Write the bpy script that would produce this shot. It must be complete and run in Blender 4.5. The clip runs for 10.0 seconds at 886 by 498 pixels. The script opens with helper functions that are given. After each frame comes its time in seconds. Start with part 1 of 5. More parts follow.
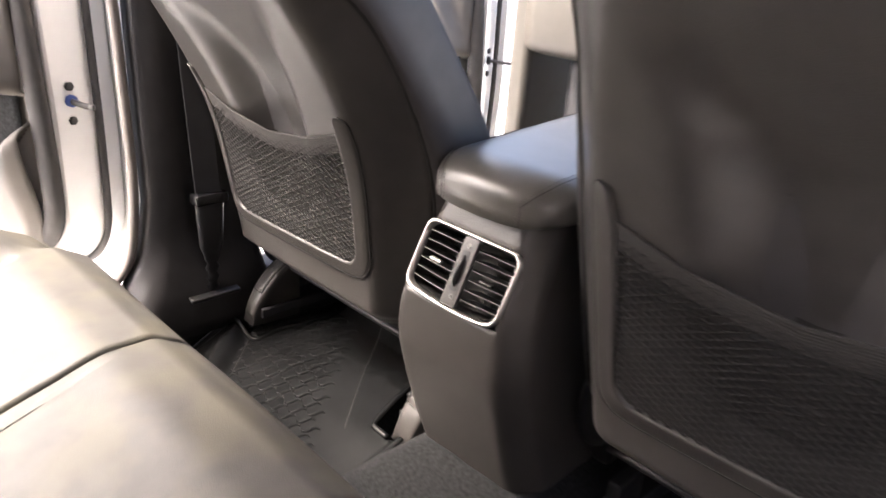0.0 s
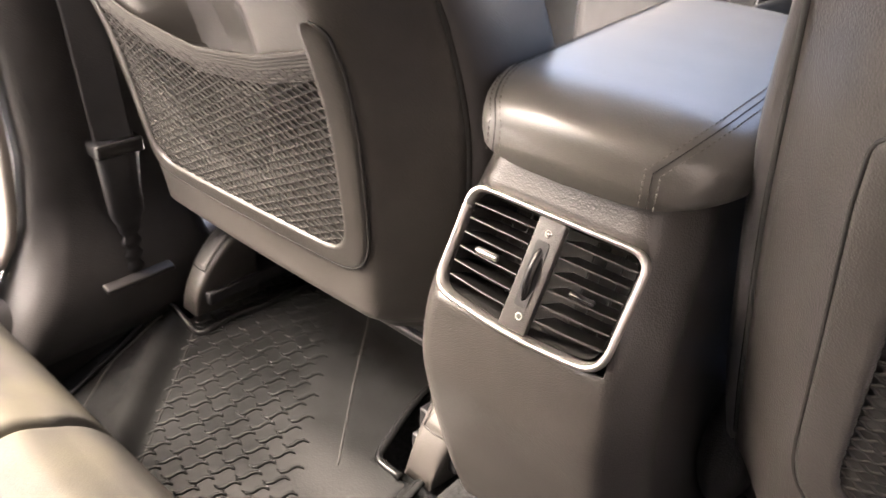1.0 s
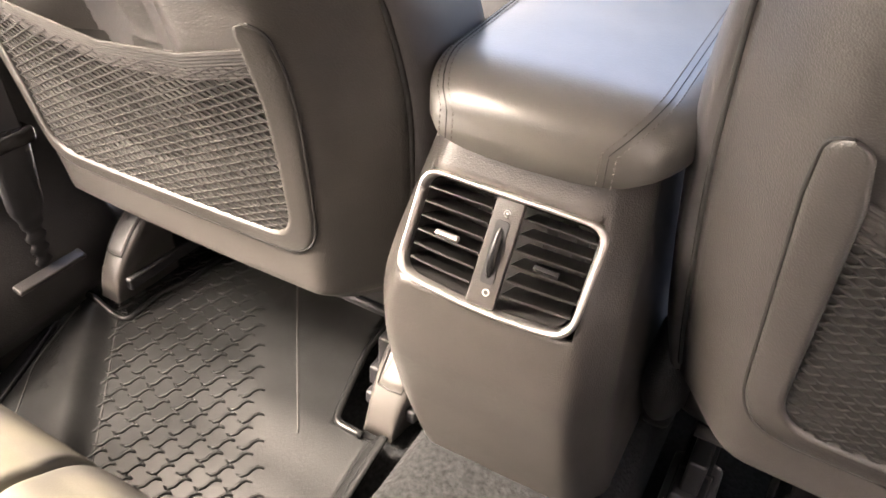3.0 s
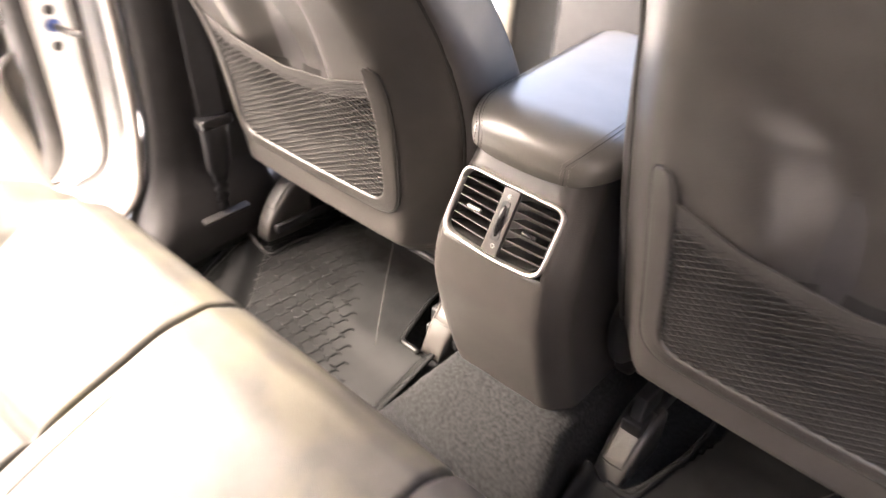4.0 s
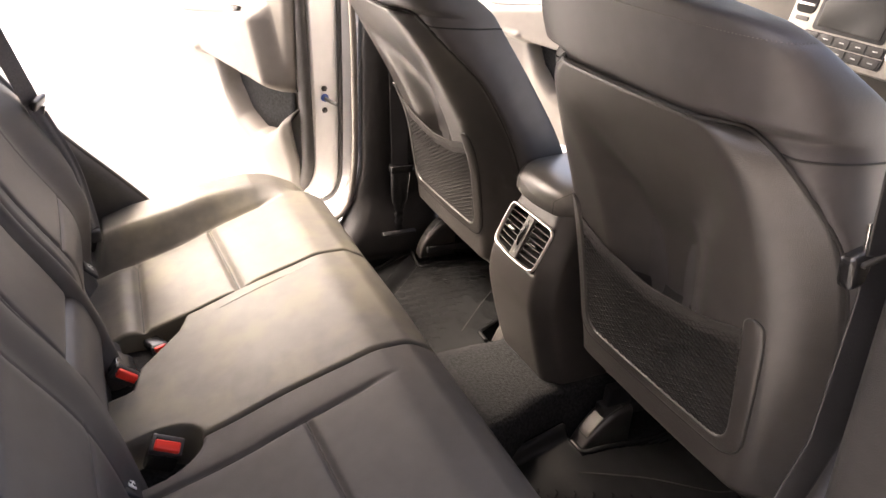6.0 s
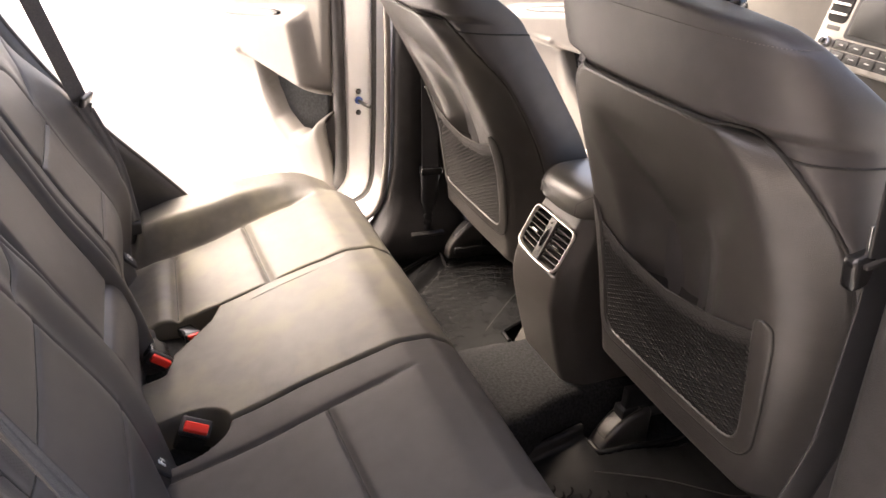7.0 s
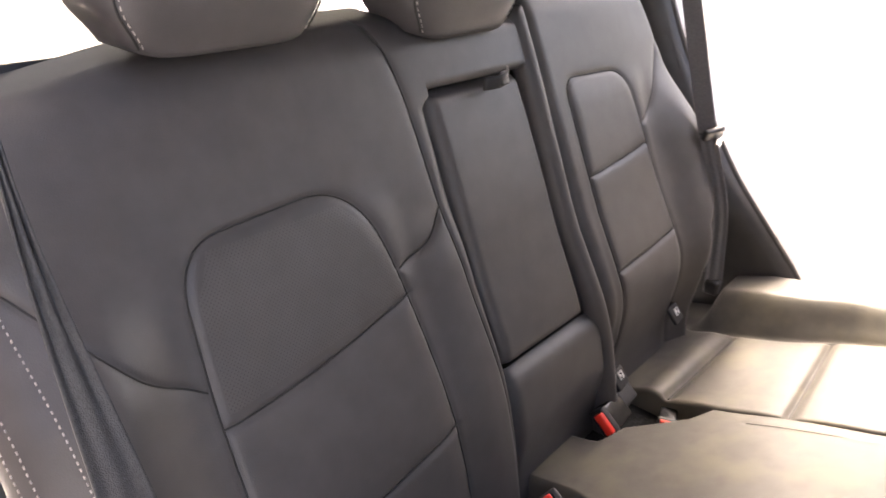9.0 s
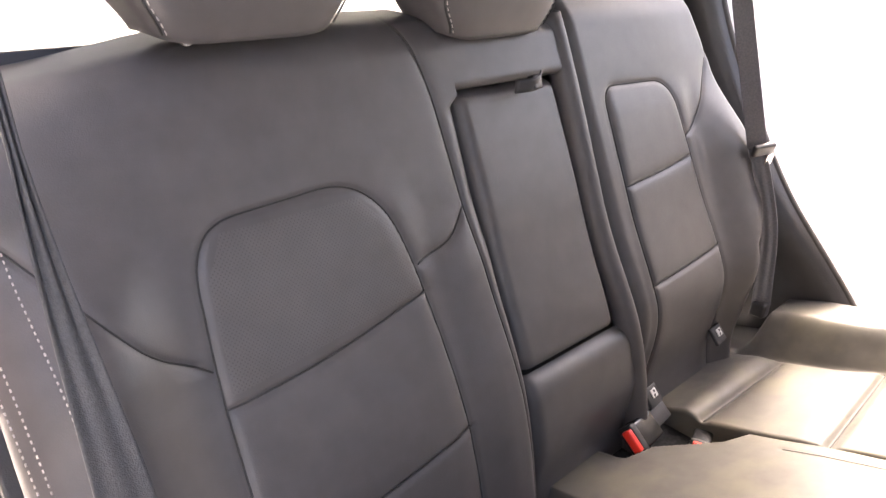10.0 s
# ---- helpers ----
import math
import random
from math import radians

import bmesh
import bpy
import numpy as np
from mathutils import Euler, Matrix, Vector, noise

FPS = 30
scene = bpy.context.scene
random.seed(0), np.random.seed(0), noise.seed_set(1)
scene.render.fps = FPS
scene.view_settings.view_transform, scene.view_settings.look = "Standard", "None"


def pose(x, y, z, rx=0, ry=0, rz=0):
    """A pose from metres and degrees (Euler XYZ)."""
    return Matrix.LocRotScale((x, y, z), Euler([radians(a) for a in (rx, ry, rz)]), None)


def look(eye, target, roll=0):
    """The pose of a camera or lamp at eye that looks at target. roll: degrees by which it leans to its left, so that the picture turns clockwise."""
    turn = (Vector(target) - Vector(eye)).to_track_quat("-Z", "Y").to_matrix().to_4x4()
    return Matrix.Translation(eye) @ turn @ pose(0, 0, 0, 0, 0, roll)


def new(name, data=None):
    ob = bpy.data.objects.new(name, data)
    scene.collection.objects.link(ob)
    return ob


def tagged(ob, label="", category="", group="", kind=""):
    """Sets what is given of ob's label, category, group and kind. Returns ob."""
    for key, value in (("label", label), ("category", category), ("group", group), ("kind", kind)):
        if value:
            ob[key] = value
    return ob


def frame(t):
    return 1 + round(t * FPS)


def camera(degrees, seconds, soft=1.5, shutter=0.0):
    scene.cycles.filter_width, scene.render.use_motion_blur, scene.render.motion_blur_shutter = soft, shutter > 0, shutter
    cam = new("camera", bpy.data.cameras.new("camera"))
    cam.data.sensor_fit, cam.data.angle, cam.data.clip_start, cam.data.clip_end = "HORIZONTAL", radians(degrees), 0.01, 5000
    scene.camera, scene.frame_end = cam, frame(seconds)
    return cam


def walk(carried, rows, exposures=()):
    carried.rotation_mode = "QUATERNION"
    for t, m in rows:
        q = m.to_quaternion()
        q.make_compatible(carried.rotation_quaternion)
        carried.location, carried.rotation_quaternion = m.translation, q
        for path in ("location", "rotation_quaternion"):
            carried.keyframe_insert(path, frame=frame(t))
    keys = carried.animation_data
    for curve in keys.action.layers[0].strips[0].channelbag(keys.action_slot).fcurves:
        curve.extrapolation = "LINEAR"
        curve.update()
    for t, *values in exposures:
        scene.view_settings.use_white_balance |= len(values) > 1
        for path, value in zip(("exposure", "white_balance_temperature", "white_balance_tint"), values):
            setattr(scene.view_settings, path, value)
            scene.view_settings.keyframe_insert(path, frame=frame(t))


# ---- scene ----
cam = camera(61.5, 10.0, shutter=0.5)
PATH = [
    (0, (0.57, -0.618, 1.204), (-0.719, 0.692, 0.416), 4.3),
    (0.5, (0.349, -0.499, 1.142), (-0.887, 0.815, 0.28), 4.1),
    (1, (0.25, -0.415, 1.114), (-0.848, 0.914, 0.101), 3.6),
    (1.5, (0.202, -0.379, 1.133), (-0.737, 0.971, -0.006), 3.1),
    (2, (0.179, -0.377, 1.15), (-0.65, 1.002, -0.037), 3.1),
    (3.5, (0.19, -0.529, 1.215), (-0.548, 0.882, 0.006), 3.4),
    (4, (0.444, -0.648, 1.342), (-0.586, 0.589, 0.154), 3.8),
    (4.5, (0.743, -0.712, 1.441), (-0.525, 0.346, 0.312), 4.3),
    (5, (0.964, -0.719, 1.473), (-0.513, 0.171, 0.46), 3.3),
    (5.5, (1.072, -0.733, 1.473), (-0.487, 0.088, 0.527), 3.4),
    (7, (1.179, -0.728, 1.481), (-0.459, -0.036, 0.566), 3.5),
    (7.5, (1.176, -0.666, 1.465), (-0.533, -0.181, 0.547), 3.6),
    (8, (1.071, -0.515, 1.442), (-0.683, -0.81, 0.527), 4.1),
    (8.5, (0.941, -0.408, 1.417), (-0.62, -1.291, 0.531), 3.1),
    (9, (0.864, -0.365, 1.4), (-0.529, -1.503, 0.525), 2.9),
    (9.5, (0.841, -0.332, 1.39), (-0.463, -1.585, 0.537), 2.9),
    (10, (0.831, -0.315, 1.374), (-0.456, -1.603, 0.547), 2.9),
]
EXPOSURE = [(0.0, 3.1, 6400, 14), (0.5, 3.5, 6800, 14), (1.0, 3.85, 6900, 14), (2.0, 4.2, 6900, 13), (3.5, 4.3, 7100, 14), (4.0, 4.25, 6900, 15), (4.5, 3.85, 6800, 15), (5.5, 3.15, 7100, 16), (7.0, 2.95, 7100, 16), (7.5, 2.95, 7100, 16), (8.0, 2.7, 7200, 15), (8.5, 2.5, 7400, 15), (9.0, 3.2, 7200, 17), (9.5, 3.6, 7100, 18), (10.0, 3.7, 7100, 18)]
walk(cam, [(t, look(eye, target, roll)) for t, eye, target, roll in PATH], EXPOSURE)

# ---- world and light ----
world = bpy.data.worlds.new("daylight")
scene.world = world
world.use_nodes = True
wn = world.node_tree.nodes
sky = wn.new("ShaderNodeTexSky")
sky.sky_type, sky.sun_disc = "NISHITA", False
sky.sun_elevation, sky.sun_rotation = radians(52.0), radians(-132.3)
sky.air_density, sky.dust_density, sky.ozone_density = 1.0, 7.5, 0.3
wn["Background"].inputs["Strength"].default_value = 0.15
world.node_tree.links.new(sky.outputs["Color"], wn["Background"].inputs["Color"])
sun = new("sun", bpy.data.lights.new("sun", "SUN"))
sun.data.energy, sun.data.angle, sun.data.color = 1.1, radians(15), (1.0, 0.95, 0.87)
sun.matrix_world = look((-2.2, -2.0, 3.8), (0, 0, 0))


# ---- materials ----
def material(name, base, rough=0.5, metal=0.0, spec=0.5, vary=0.12, scale=30.0, bump=0.0, bump_scale=300.0, stain=0.0, coat=0.0, stain_scale=4.0, stain_color=None, stain_edge=0.30):
    """A principled surface with colour variation at two scales, varied gloss and fine relief."""
    m = bpy.data.materials.new(name)
    m.use_nodes = True
    n, l = m.node_tree.nodes, m.node_tree.links
    p = n["Principled BSDF"]
    p.inputs["Metallic"].default_value = metal
    p.inputs["Specular IOR Level"].default_value = spec
    p.inputs["Coat Weight"].default_value = coat
    co = n.new("ShaderNodeTexCoord")
    fine, broad = n.new("ShaderNodeTexNoise"), n.new("ShaderNodeTexNoise")
    fine.inputs["Scale"].default_value, fine.inputs["Detail"].default_value = scale, 6
    broad.inputs["Scale"].default_value, broad.inputs["Detail"].default_value = stain_scale, 4 if stain_color is None else 9
    l.new(co.outputs["Object"], fine.inputs["Vector"])
    l.new(co.outputs["Object"], broad.inputs["Vector"])
    ramp = n.new("ShaderNodeValToRGB")
    ramp.color_ramp.elements[0].position, ramp.color_ramp.elements[1].position = 0.3, 0.7
    ramp.color_ramp.elements[0].color = [c * (1 - vary) for c in base] + [1]
    ramp.color_ramp.elements[1].color = [min(1, c * (1 + vary)) for c in base] + [1]
    l.new(fine.outputs["Fac"], ramp.inputs["Fac"])
    mix = n.new("ShaderNodeMix")
    mix.data_type = "RGBA"
    wear = n.new("ShaderNodeMapRange")
    wear.inputs["From Min"].default_value, wear.inputs["From Max"].default_value = 0.45, 0.45 + stain_edge
    wear.inputs["To Min"].default_value, wear.inputs["To Max"].default_value = 0, stain
    l.new(broad.outputs["Fac"], wear.inputs["Value"])
    l.new(wear.outputs["Result"], mix.inputs["Factor"])
    l.new(ramp.outputs["Color"], mix.inputs["A"])
    mix.inputs["B"].default_value = (list(stain_color) if stain_color else [min(1, c * 1.6 + 0.03) for c in base]) + [1]
    l.new(mix.outputs["Result"], p.inputs["Base Color"])
    gloss = n.new("ShaderNodeMapRange")
    gloss.inputs["To Min"].default_value, gloss.inputs["To Max"].default_value = max(0.02, rough - 0.08), min(1, rough + 0.08)
    l.new(broad.outputs["Fac"], gloss.inputs["Value"])
    l.new(gloss.outputs["Result"], p.inputs["Roughness"])
    if bump:
        grain = n.new("ShaderNodeTexVoronoi")
        grain.inputs["Scale"].default_value = bump_scale
        l.new(co.outputs["Object"], grain.inputs["Vector"])
        b = n.new("ShaderNodeBump")
        b.inputs["Strength"].default_value, b.inputs["Distance"].default_value = bump, 0.0006
        l.new(grain.outputs["Distance"], b.inputs["Height"])
        l.new(b.outputs["Normal"], p.inputs["Normal"])
    return m


def perforated(m, axis_a, axis_b, pitch):
    """Adds rows of small punched holes, running along two object axes, to a leather."""
    n, l = m.node_tree.nodes, m.node_tree.links
    p = n["Principled BSDF"]
    co, sep = n.new("ShaderNodeTexCoord"), n.new("ShaderNodeSeparateXYZ")
    l.new(co.outputs["Object"], sep.inputs["Vector"])
    waves = []
    for axis in (axis_a, axis_b):
        mul, s = n.new("ShaderNodeMath"), n.new("ShaderNodeMath")
        mul.operation, s.operation = "MULTIPLY", "SINE"
        mul.inputs[1].default_value = 2 * math.pi / pitch
        l.new(sep.outputs[axis], mul.inputs[0])
        l.new(mul.outputs[0], s.inputs[0])
        waves.append(s)
    prod, cut = n.new("ShaderNodeMath"), n.new("ShaderNodeMath")
    prod.operation, cut.operation = "MULTIPLY", "GREATER_THAN"
    l.new(waves[0].outputs[0], prod.inputs[0])
    l.new(waves[1].outputs[0], prod.inputs[1])
    l.new(prod.outputs[0], cut.inputs[0])
    cut.inputs[1].default_value = 0.55
    old = p.inputs["Base Color"].links[0].from_socket
    mix = n.new("ShaderNodeMix")
    mix.data_type = "RGBA"
    mix.inputs["B"].default_value = (0.042, 0.039, 0.038, 1)
    l.new(cut.outputs[0], mix.inputs["Factor"])
    l.new(old, mix.inputs["A"])
    l.new(mix.outputs["Result"], p.inputs["Base Color"])
    return m


LEATHER = material("grey_leather", (0.062, 0.058, 0.058), 0.44, spec=0.42, bump=0.2, bump_scale=700, stain=0.1, vary=0.1)
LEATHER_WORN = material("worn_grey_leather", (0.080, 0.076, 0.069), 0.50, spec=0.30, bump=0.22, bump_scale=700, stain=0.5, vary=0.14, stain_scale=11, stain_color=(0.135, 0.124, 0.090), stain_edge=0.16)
# darker, duller copy of the cushion leather: near-side shade put into the colour
LEATHER_MATT_SHADED = material("matt_shaded_grey_leather", (0.056, 0.053, 0.051), 0.58, spec=0.22, bump=0.25, bump_scale=700, stain=0.12, vary=0.1)
LEATHER_SLICK = material("smooth_grey_leather", (0.088, 0.083, 0.074), 0.35, spec=1.0, bump=0.15, bump_scale=700, stain=0.04, vary=0.1)
PUNCHED = perforated(material("punched_leather", (0.066, 0.062, 0.061), 0.42, bump=0.2, bump_scale=900, stain=0.12, vary=0.08), "X", "Z", 0.0048)
SHELL = material("grey_moulded_plastic", (0.052, 0.048, 0.045), 0.32, spec=0.62, bump=0.42, bump_scale=700, stain=0.16, vary=0.1, stain_scale=13)
DARK = material("black_plastic", (0.018, 0.018, 0.02), 0.5, bump=0.3, bump_scale=600, vary=0.2)
GLOSS_BLACK = material("gloss_black_plastic", (0.012, 0.012, 0.013), 0.25, vary=0.1)
SLAT = material("vent_slat_plastic", (0.012, 0.0115, 0.011), 0.30, vary=0.1)
TRIM = material("charcoal_trim_plastic", (0.032, 0.031, 0.0315), 0.36, bump=0.35, bump_scale=500, vary=0.15)
NET = material("net_cord", (0.020, 0.0187, 0.018), 0.8, spec=0.2, vary=0.25, scale=200)
BAND = material("elastic_band", (0.024, 0.0215, 0.020), 0.8, vary=0.25, scale=250, bump=0.4, bump_scale=900)
CHROME = material("satin_silver", (0.72, 0.69, 0.66), 0.3, metal=0.85, vary=0.05)
STEEL = material("bright_steel", (0.75, 0.74, 0.73), 0.18, metal=1.0, vary=0.05)
CARPET = material("black_loop_carpet", (0.0165, 0.0170, 0.0178), 0.95, vary=0.6, scale=170, bump=1.0, bump_scale=260, stain=0.06, stain_scale=60, spec=0.2)
RUBBER = material("black_rubber_mat", (0.0095, 0.0097, 0.010), 0.23, spec=0.15, vary=0.2, stain=0.10, stain_scale=9, bump=0.2, bump_scale=500)
PAINT = material("white_car_paint", (0.80, 0.79, 0.77), 0.25, vary=0.02, coat=0.5)
DOORCARD = material("light_grey_door_trim", (0.15, 0.138, 0.122), 0.55, bump=0.3, bump_scale=600, vary=0.05, stain=0.05)
DASH = material("grey_beige_dash", (0.072, 0.066, 0.056), 0.5, bump=0.3, bump_scale=600, vary=0.06)
SATIN = material("satin_silver_plastic", (0.36, 0.34, 0.31), 0.36, metal=0.45, vary=0.05)
BEIGE = material("light_grey_dash", (0.11, 0.10, 0.087), 0.5, bump=0.3, bump_scale=600, vary=0.05)
SEAL_PALE = material("pale_rubber_seal", (0.26, 0.235, 0.215), 0.6, vary=0.1)
SEAL = material("rubber_seal", (0.05, 0.047, 0.045), 0.7, vary=0.2)
THREAD_DARK = material("grey_thread", (0.13, 0.12, 0.11), 0.8, vary=0.2, scale=300)
THREAD = material("pale_thread", (0.42, 0.38, 0.36), 0.8, vary=0.2, scale=300)
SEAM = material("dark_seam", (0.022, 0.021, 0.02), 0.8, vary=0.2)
WEB = material("belt_webbing", (0.036, 0.037, 0.040), 0.6, vary=0.25, scale=350, bump=0.6, bump_scale=800)
WEB_PALE = material("pale_belt_webbing", (0.13, 0.13, 0.14), 0.6, vary=0.2, scale=350, bump=0.6, bump_scale=800)
RED = material("red_button", (0.75, 0.035, 0.02), 0.35, vary=0.08)
LABEL = material("pale_print", (0.6, 0.6, 0.58), 0.6, vary=0.05)
CONCRETE = material("pale_concrete", (0.74, 0.73, 0.71), 0.6, vary=0.06, scale=3, stain=0.1, stain_scale=0.4, bump=0.3, bump_scale=60)
GLASS = bpy.data.materials.new("window_glass")
GLASS.use_nodes = True
PRIVACY = bpy.data.materials.new("tinted_glass")
PRIVACY.use_nodes = True
_p = PRIVACY.node_tree.nodes["Principled BSDF"]
_p.inputs["Base Color"].default_value = (0.2, 0.21, 0.2, 1)
_p.inputs["Transmission Weight"].default_value, _p.inputs["Roughness"].default_value, _p.inputs["IOR"].default_value = 1.0, 0.0, 1.05
_g = GLASS.node_tree.nodes["Principled BSDF"]
_g.inputs["Transmission Weight"].default_value, _g.inputs["Roughness"].default_value, _g.inputs["IOR"].default_value = 1.0, 0.0, 1.05


# ---- mesh helpers ----
def curve_fn(xs, ys):
    """A smooth curve through a few knots (Hermite with flat-limited slopes)."""
    xs, ys = np.array(xs, float), np.array(ys, float)
    d = np.diff(ys) / np.diff(xs)
    m = np.concatenate([[d[0]], np.where(d[1:] * d[:-1] > 0, 2 * d[1:] * d[:-1] / (d[1:] + d[:-1] + 1e-12), 0), [d[-1]]])

    def f(x):
        x = np.clip(np.asarray(x, float), xs[0], xs[-1])
        k = np.clip(np.searchsorted(xs, x) - 1, 0, len(xs) - 2)
        h = xs[k + 1] - xs[k]
        t = (x - xs[k]) / h
        return (ys[k] * (1 + 2 * t) * (1 - t) ** 2 + h * m[k] * t * (1 - t) ** 2 + ys[k + 1] * t * t * (3 - 2 * t) + h * m[k + 1] * t * t * (t - 1))
    return f


def smooth(a, b, x):
    t = np.clip((np.asarray(x, float) - a) / (b - a), 0, 1)
    return t * t * (3 - 2 * t)


def empty(name, label, category, group="", at=(0, 0, 0), kind=""):
    ob = new(name)
    ob.location = at
    bpy.context.view_layer.update()
    return tagged(ob, label, category, group, kind)


def link(name, verts, faces, mat, parent=None, label="", flat=False):
    me = bpy.data.meshes.new(name)
    me.from_pydata([tuple(map(float, v)) for v in verts], [], faces)
    me.validate()
    me.update()
    if not flat:
        me.shade_smooth()
    me.materials.append(mat)
    ob = new(name, me)
    if parent is not None:
        ob.parent = parent
        w = parent.matrix_basis if parent.parent is None else Matrix()
        ob.matrix_parent_inverse = w.inverted()
    if label:
        ob["label"] = label
    return ob


def grid_faces(nu, nv, wrap_u=False, flip=False):
    out = []
    for j in range(nv - 1):
        for i in range(nu if wrap_u else nu - 1):
            a, b = j * nu + i, j * nu + (i + 1) % nu
            q = (a, b, b + nu, a + nu)
            out.append(q[::-1] if flip else q)
    return out


def sheet(name, P, mat, parent=None, label="", thick=0.0, flip=False, offset=-1.0):
    """A mesh from an array of points (rows, columns, 3), with an optional thickness."""
    nv, nu = P.shape[:2]
    ob = link(name, P.reshape(-1, 3), grid_faces(nu, nv, flip=flip), mat, parent, label)
    if thick:
        s = ob.modifiers.new("thickness", "SOLIDIFY")
        s.thickness, s.offset = thick, offset
    return ob


def loft(name, P, mat, parent=None, label="", flip=False):
    """A closed body from rings (rows, ring points, 3) with fan caps."""
    nv, nu = P.shape[:2]
    f = grid_faces(nu, nv, True, flip)
    v = list(P.reshape(-1, 3)) + [P[0].mean(0), P[-1].mean(0)]
    lo, hi = nv * nu, nv * nu + 1
    for i in range(nu):
        k = (i + 1) % nu
        a, b = (lo, k, i), (hi, (nv - 1) * nu + i, (nv - 1) * nu + k)
        f += [a[::-1], b[::-1]] if flip else [a, b]
    return link(name, v, f, mat, parent, label)


def tube_data(path, r, n=8, squash=1.0, up=None):
    """Points and faces of a tube along a path; r may be a number or one radius a point."""
    path = np.asarray(path, float)
    r = np.broadcast_to(r, len(path))
    t = np.gradient(path, axis=0)
    t /= np.linalg.norm(t, axis=1)[:, None] + 1e-12
    ref = np.array(up if up is not None else (0.31, 0.2, 0.93))
    v = []
    for p, d, rr in zip(path, t, r):
        a = np.cross(d, ref)
        a /= np.linalg.norm(a) + 1e-9
        b = np.cross(d, a)
        for k in range(n):
            w = 2 * math.pi * k / n
            v.append(p + rr * (math.cos(w) * a + squash * math.sin(w) * b))
    f = grid_faces(n, len(path), True)
    f += [tuple(range(n))[::-1], tuple(range((len(path) - 1) * n, len(path) * n))]
    return v, f


def tube(name, path, r, mat, parent=None, label="", n=8, squash=1.0, up=None):
    v, f = tube_data(path, r, n, squash, up)
    return link(name, v, f, mat, parent, label)


def many(name, pieces, mat, parent=None, label=""):
    """Several (verts, faces) joined into one mesh."""
    v, f = [], []
    for pv, pf in pieces:
        k = len(v)
        v += list(pv)
        f += [tuple(i + k for i in q) for q in pf]
    return link(name, v, f, mat, parent, label)


def block(name, size, at, mat, parent=None, label="", bevel=0.004, turn=(0, 0, 0), taper=None, segments=3):
    """A bevelled box, about its centre; taper: scale of the top face in x and y."""
    bm = bmesh.new()
    bmesh.ops.create_cube(bm, size=1)
    for v in bm.verts:
        v.co = Vector((v.co.x * size[0], v.co.y * size[1], v.co.z * size[2]))
        if taper and v.co.z > 0:
            v.co.x, v.co.y = v.co.x * taper[0], v.co.y * taper[1]
    if bevel:
        bmesh.ops.bevel(bm, geom=bm.edges[:], offset=min(bevel, min(size) * 0.45), segments=segments, profile=0.6, affect="EDGES", clamp_overlap=True)
    bm.transform(Matrix.Translation(at) @ Euler([radians(a) for a in turn]).to_matrix().to_4x4())
    me = bpy.data.meshes.new(name)
    bm.to_mesh(me)
    bm.free()
    me.shade_smooth()
    me.materials.append(mat)
    ob = new(name, me)
    if parent is not None:
        ob.parent = parent
        w = parent.matrix_basis if parent.parent is None else Matrix()
        ob.matrix_parent_inverse = w.inverted()
    if label:
        ob["label"] = label
    return ob


def slab(name, outline, depth, mat, parent=None, label="", m=None, bevel=0.0):
    """A flat outline (x, y) pulled by depth along z, with bevelled rims, then moved by m."""
    bm = bmesh.new()
    face = bm.faces.new([bm.verts.new((x, y, 0)) for x, y in outline])
    got = bmesh.ops.extrude_face_region(bm, geom=[face])
    for v in got["geom"]:
        if isinstance(v, bmesh.types.BMVert):
            v.co.z += depth
    bmesh.ops.recalc_face_normals(bm, faces=bm.faces[:])
    if bevel:
        rims = [e for e in bm.edges if abs(e.verts[0].co.z - e.verts[1].co.z) < 1e-6]
        bmesh.ops.bevel(bm, geom=rims, offset=bevel, segments=3, profile=0.6, affect="EDGES", clamp_overlap=True)
    if m is not None:
        bm.transform(m)
    me = bpy.data.meshes.new(name)
    bm.to_mesh(me)
    bm.free()
    me.shade_smooth()
    me.set_sharp_from_angle(angle=radians(35))
    me.materials.append(mat)
    ob = new(name, me)
    if parent is not None:
        ob.parent = parent
        w = parent.matrix_basis if parent.parent is None else Matrix()
        ob.matrix_parent_inverse = w.inverted()
    if label:
        ob["label"] = label
    return ob


def rounded(points, radius, n=6, closed=True):
    """A polygon or line with its corners rounded; radius may be a number or one a corner."""
    pts = [np.array(p, float) for p in points]
    rs = list(np.broadcast_to(radius, len(pts)))
    out = []
    for i, p in enumerate(pts):
        if not closed and i in (0, len(pts) - 1):
            out.append(p)
            continue
        a, b = pts[i - 1] - p, pts[(i + 1) % len(pts)] - p
        r = min(rs[i], 0.49 * np.linalg.norm(a), 0.49 * np.linalg.norm(b))
        a, b = p + a / np.linalg.norm(a) * r, p + b / np.linalg.norm(b) * r
        for k in range(n + 1):
            t = k / n
            out.append((1 - t) ** 2 * a + 2 * t * (1 - t) * p + t * t * b)
    return np.array(out)


def resample(path, step, closed=False):
    path = np.asarray(path, float)
    if closed:
        path = np.vstack([path, path[:1]])
    s = np.concatenate([[0], np.cumsum(np.linalg.norm(np.diff(path, axis=0), axis=1))])
    k = max(2, int(s[-1] / step) + 1)
    q = np.linspace(0, s[-1], k)
    return np.stack([np.interp(q, s, path[:, i]) for i in range(path.shape[1])], 1)


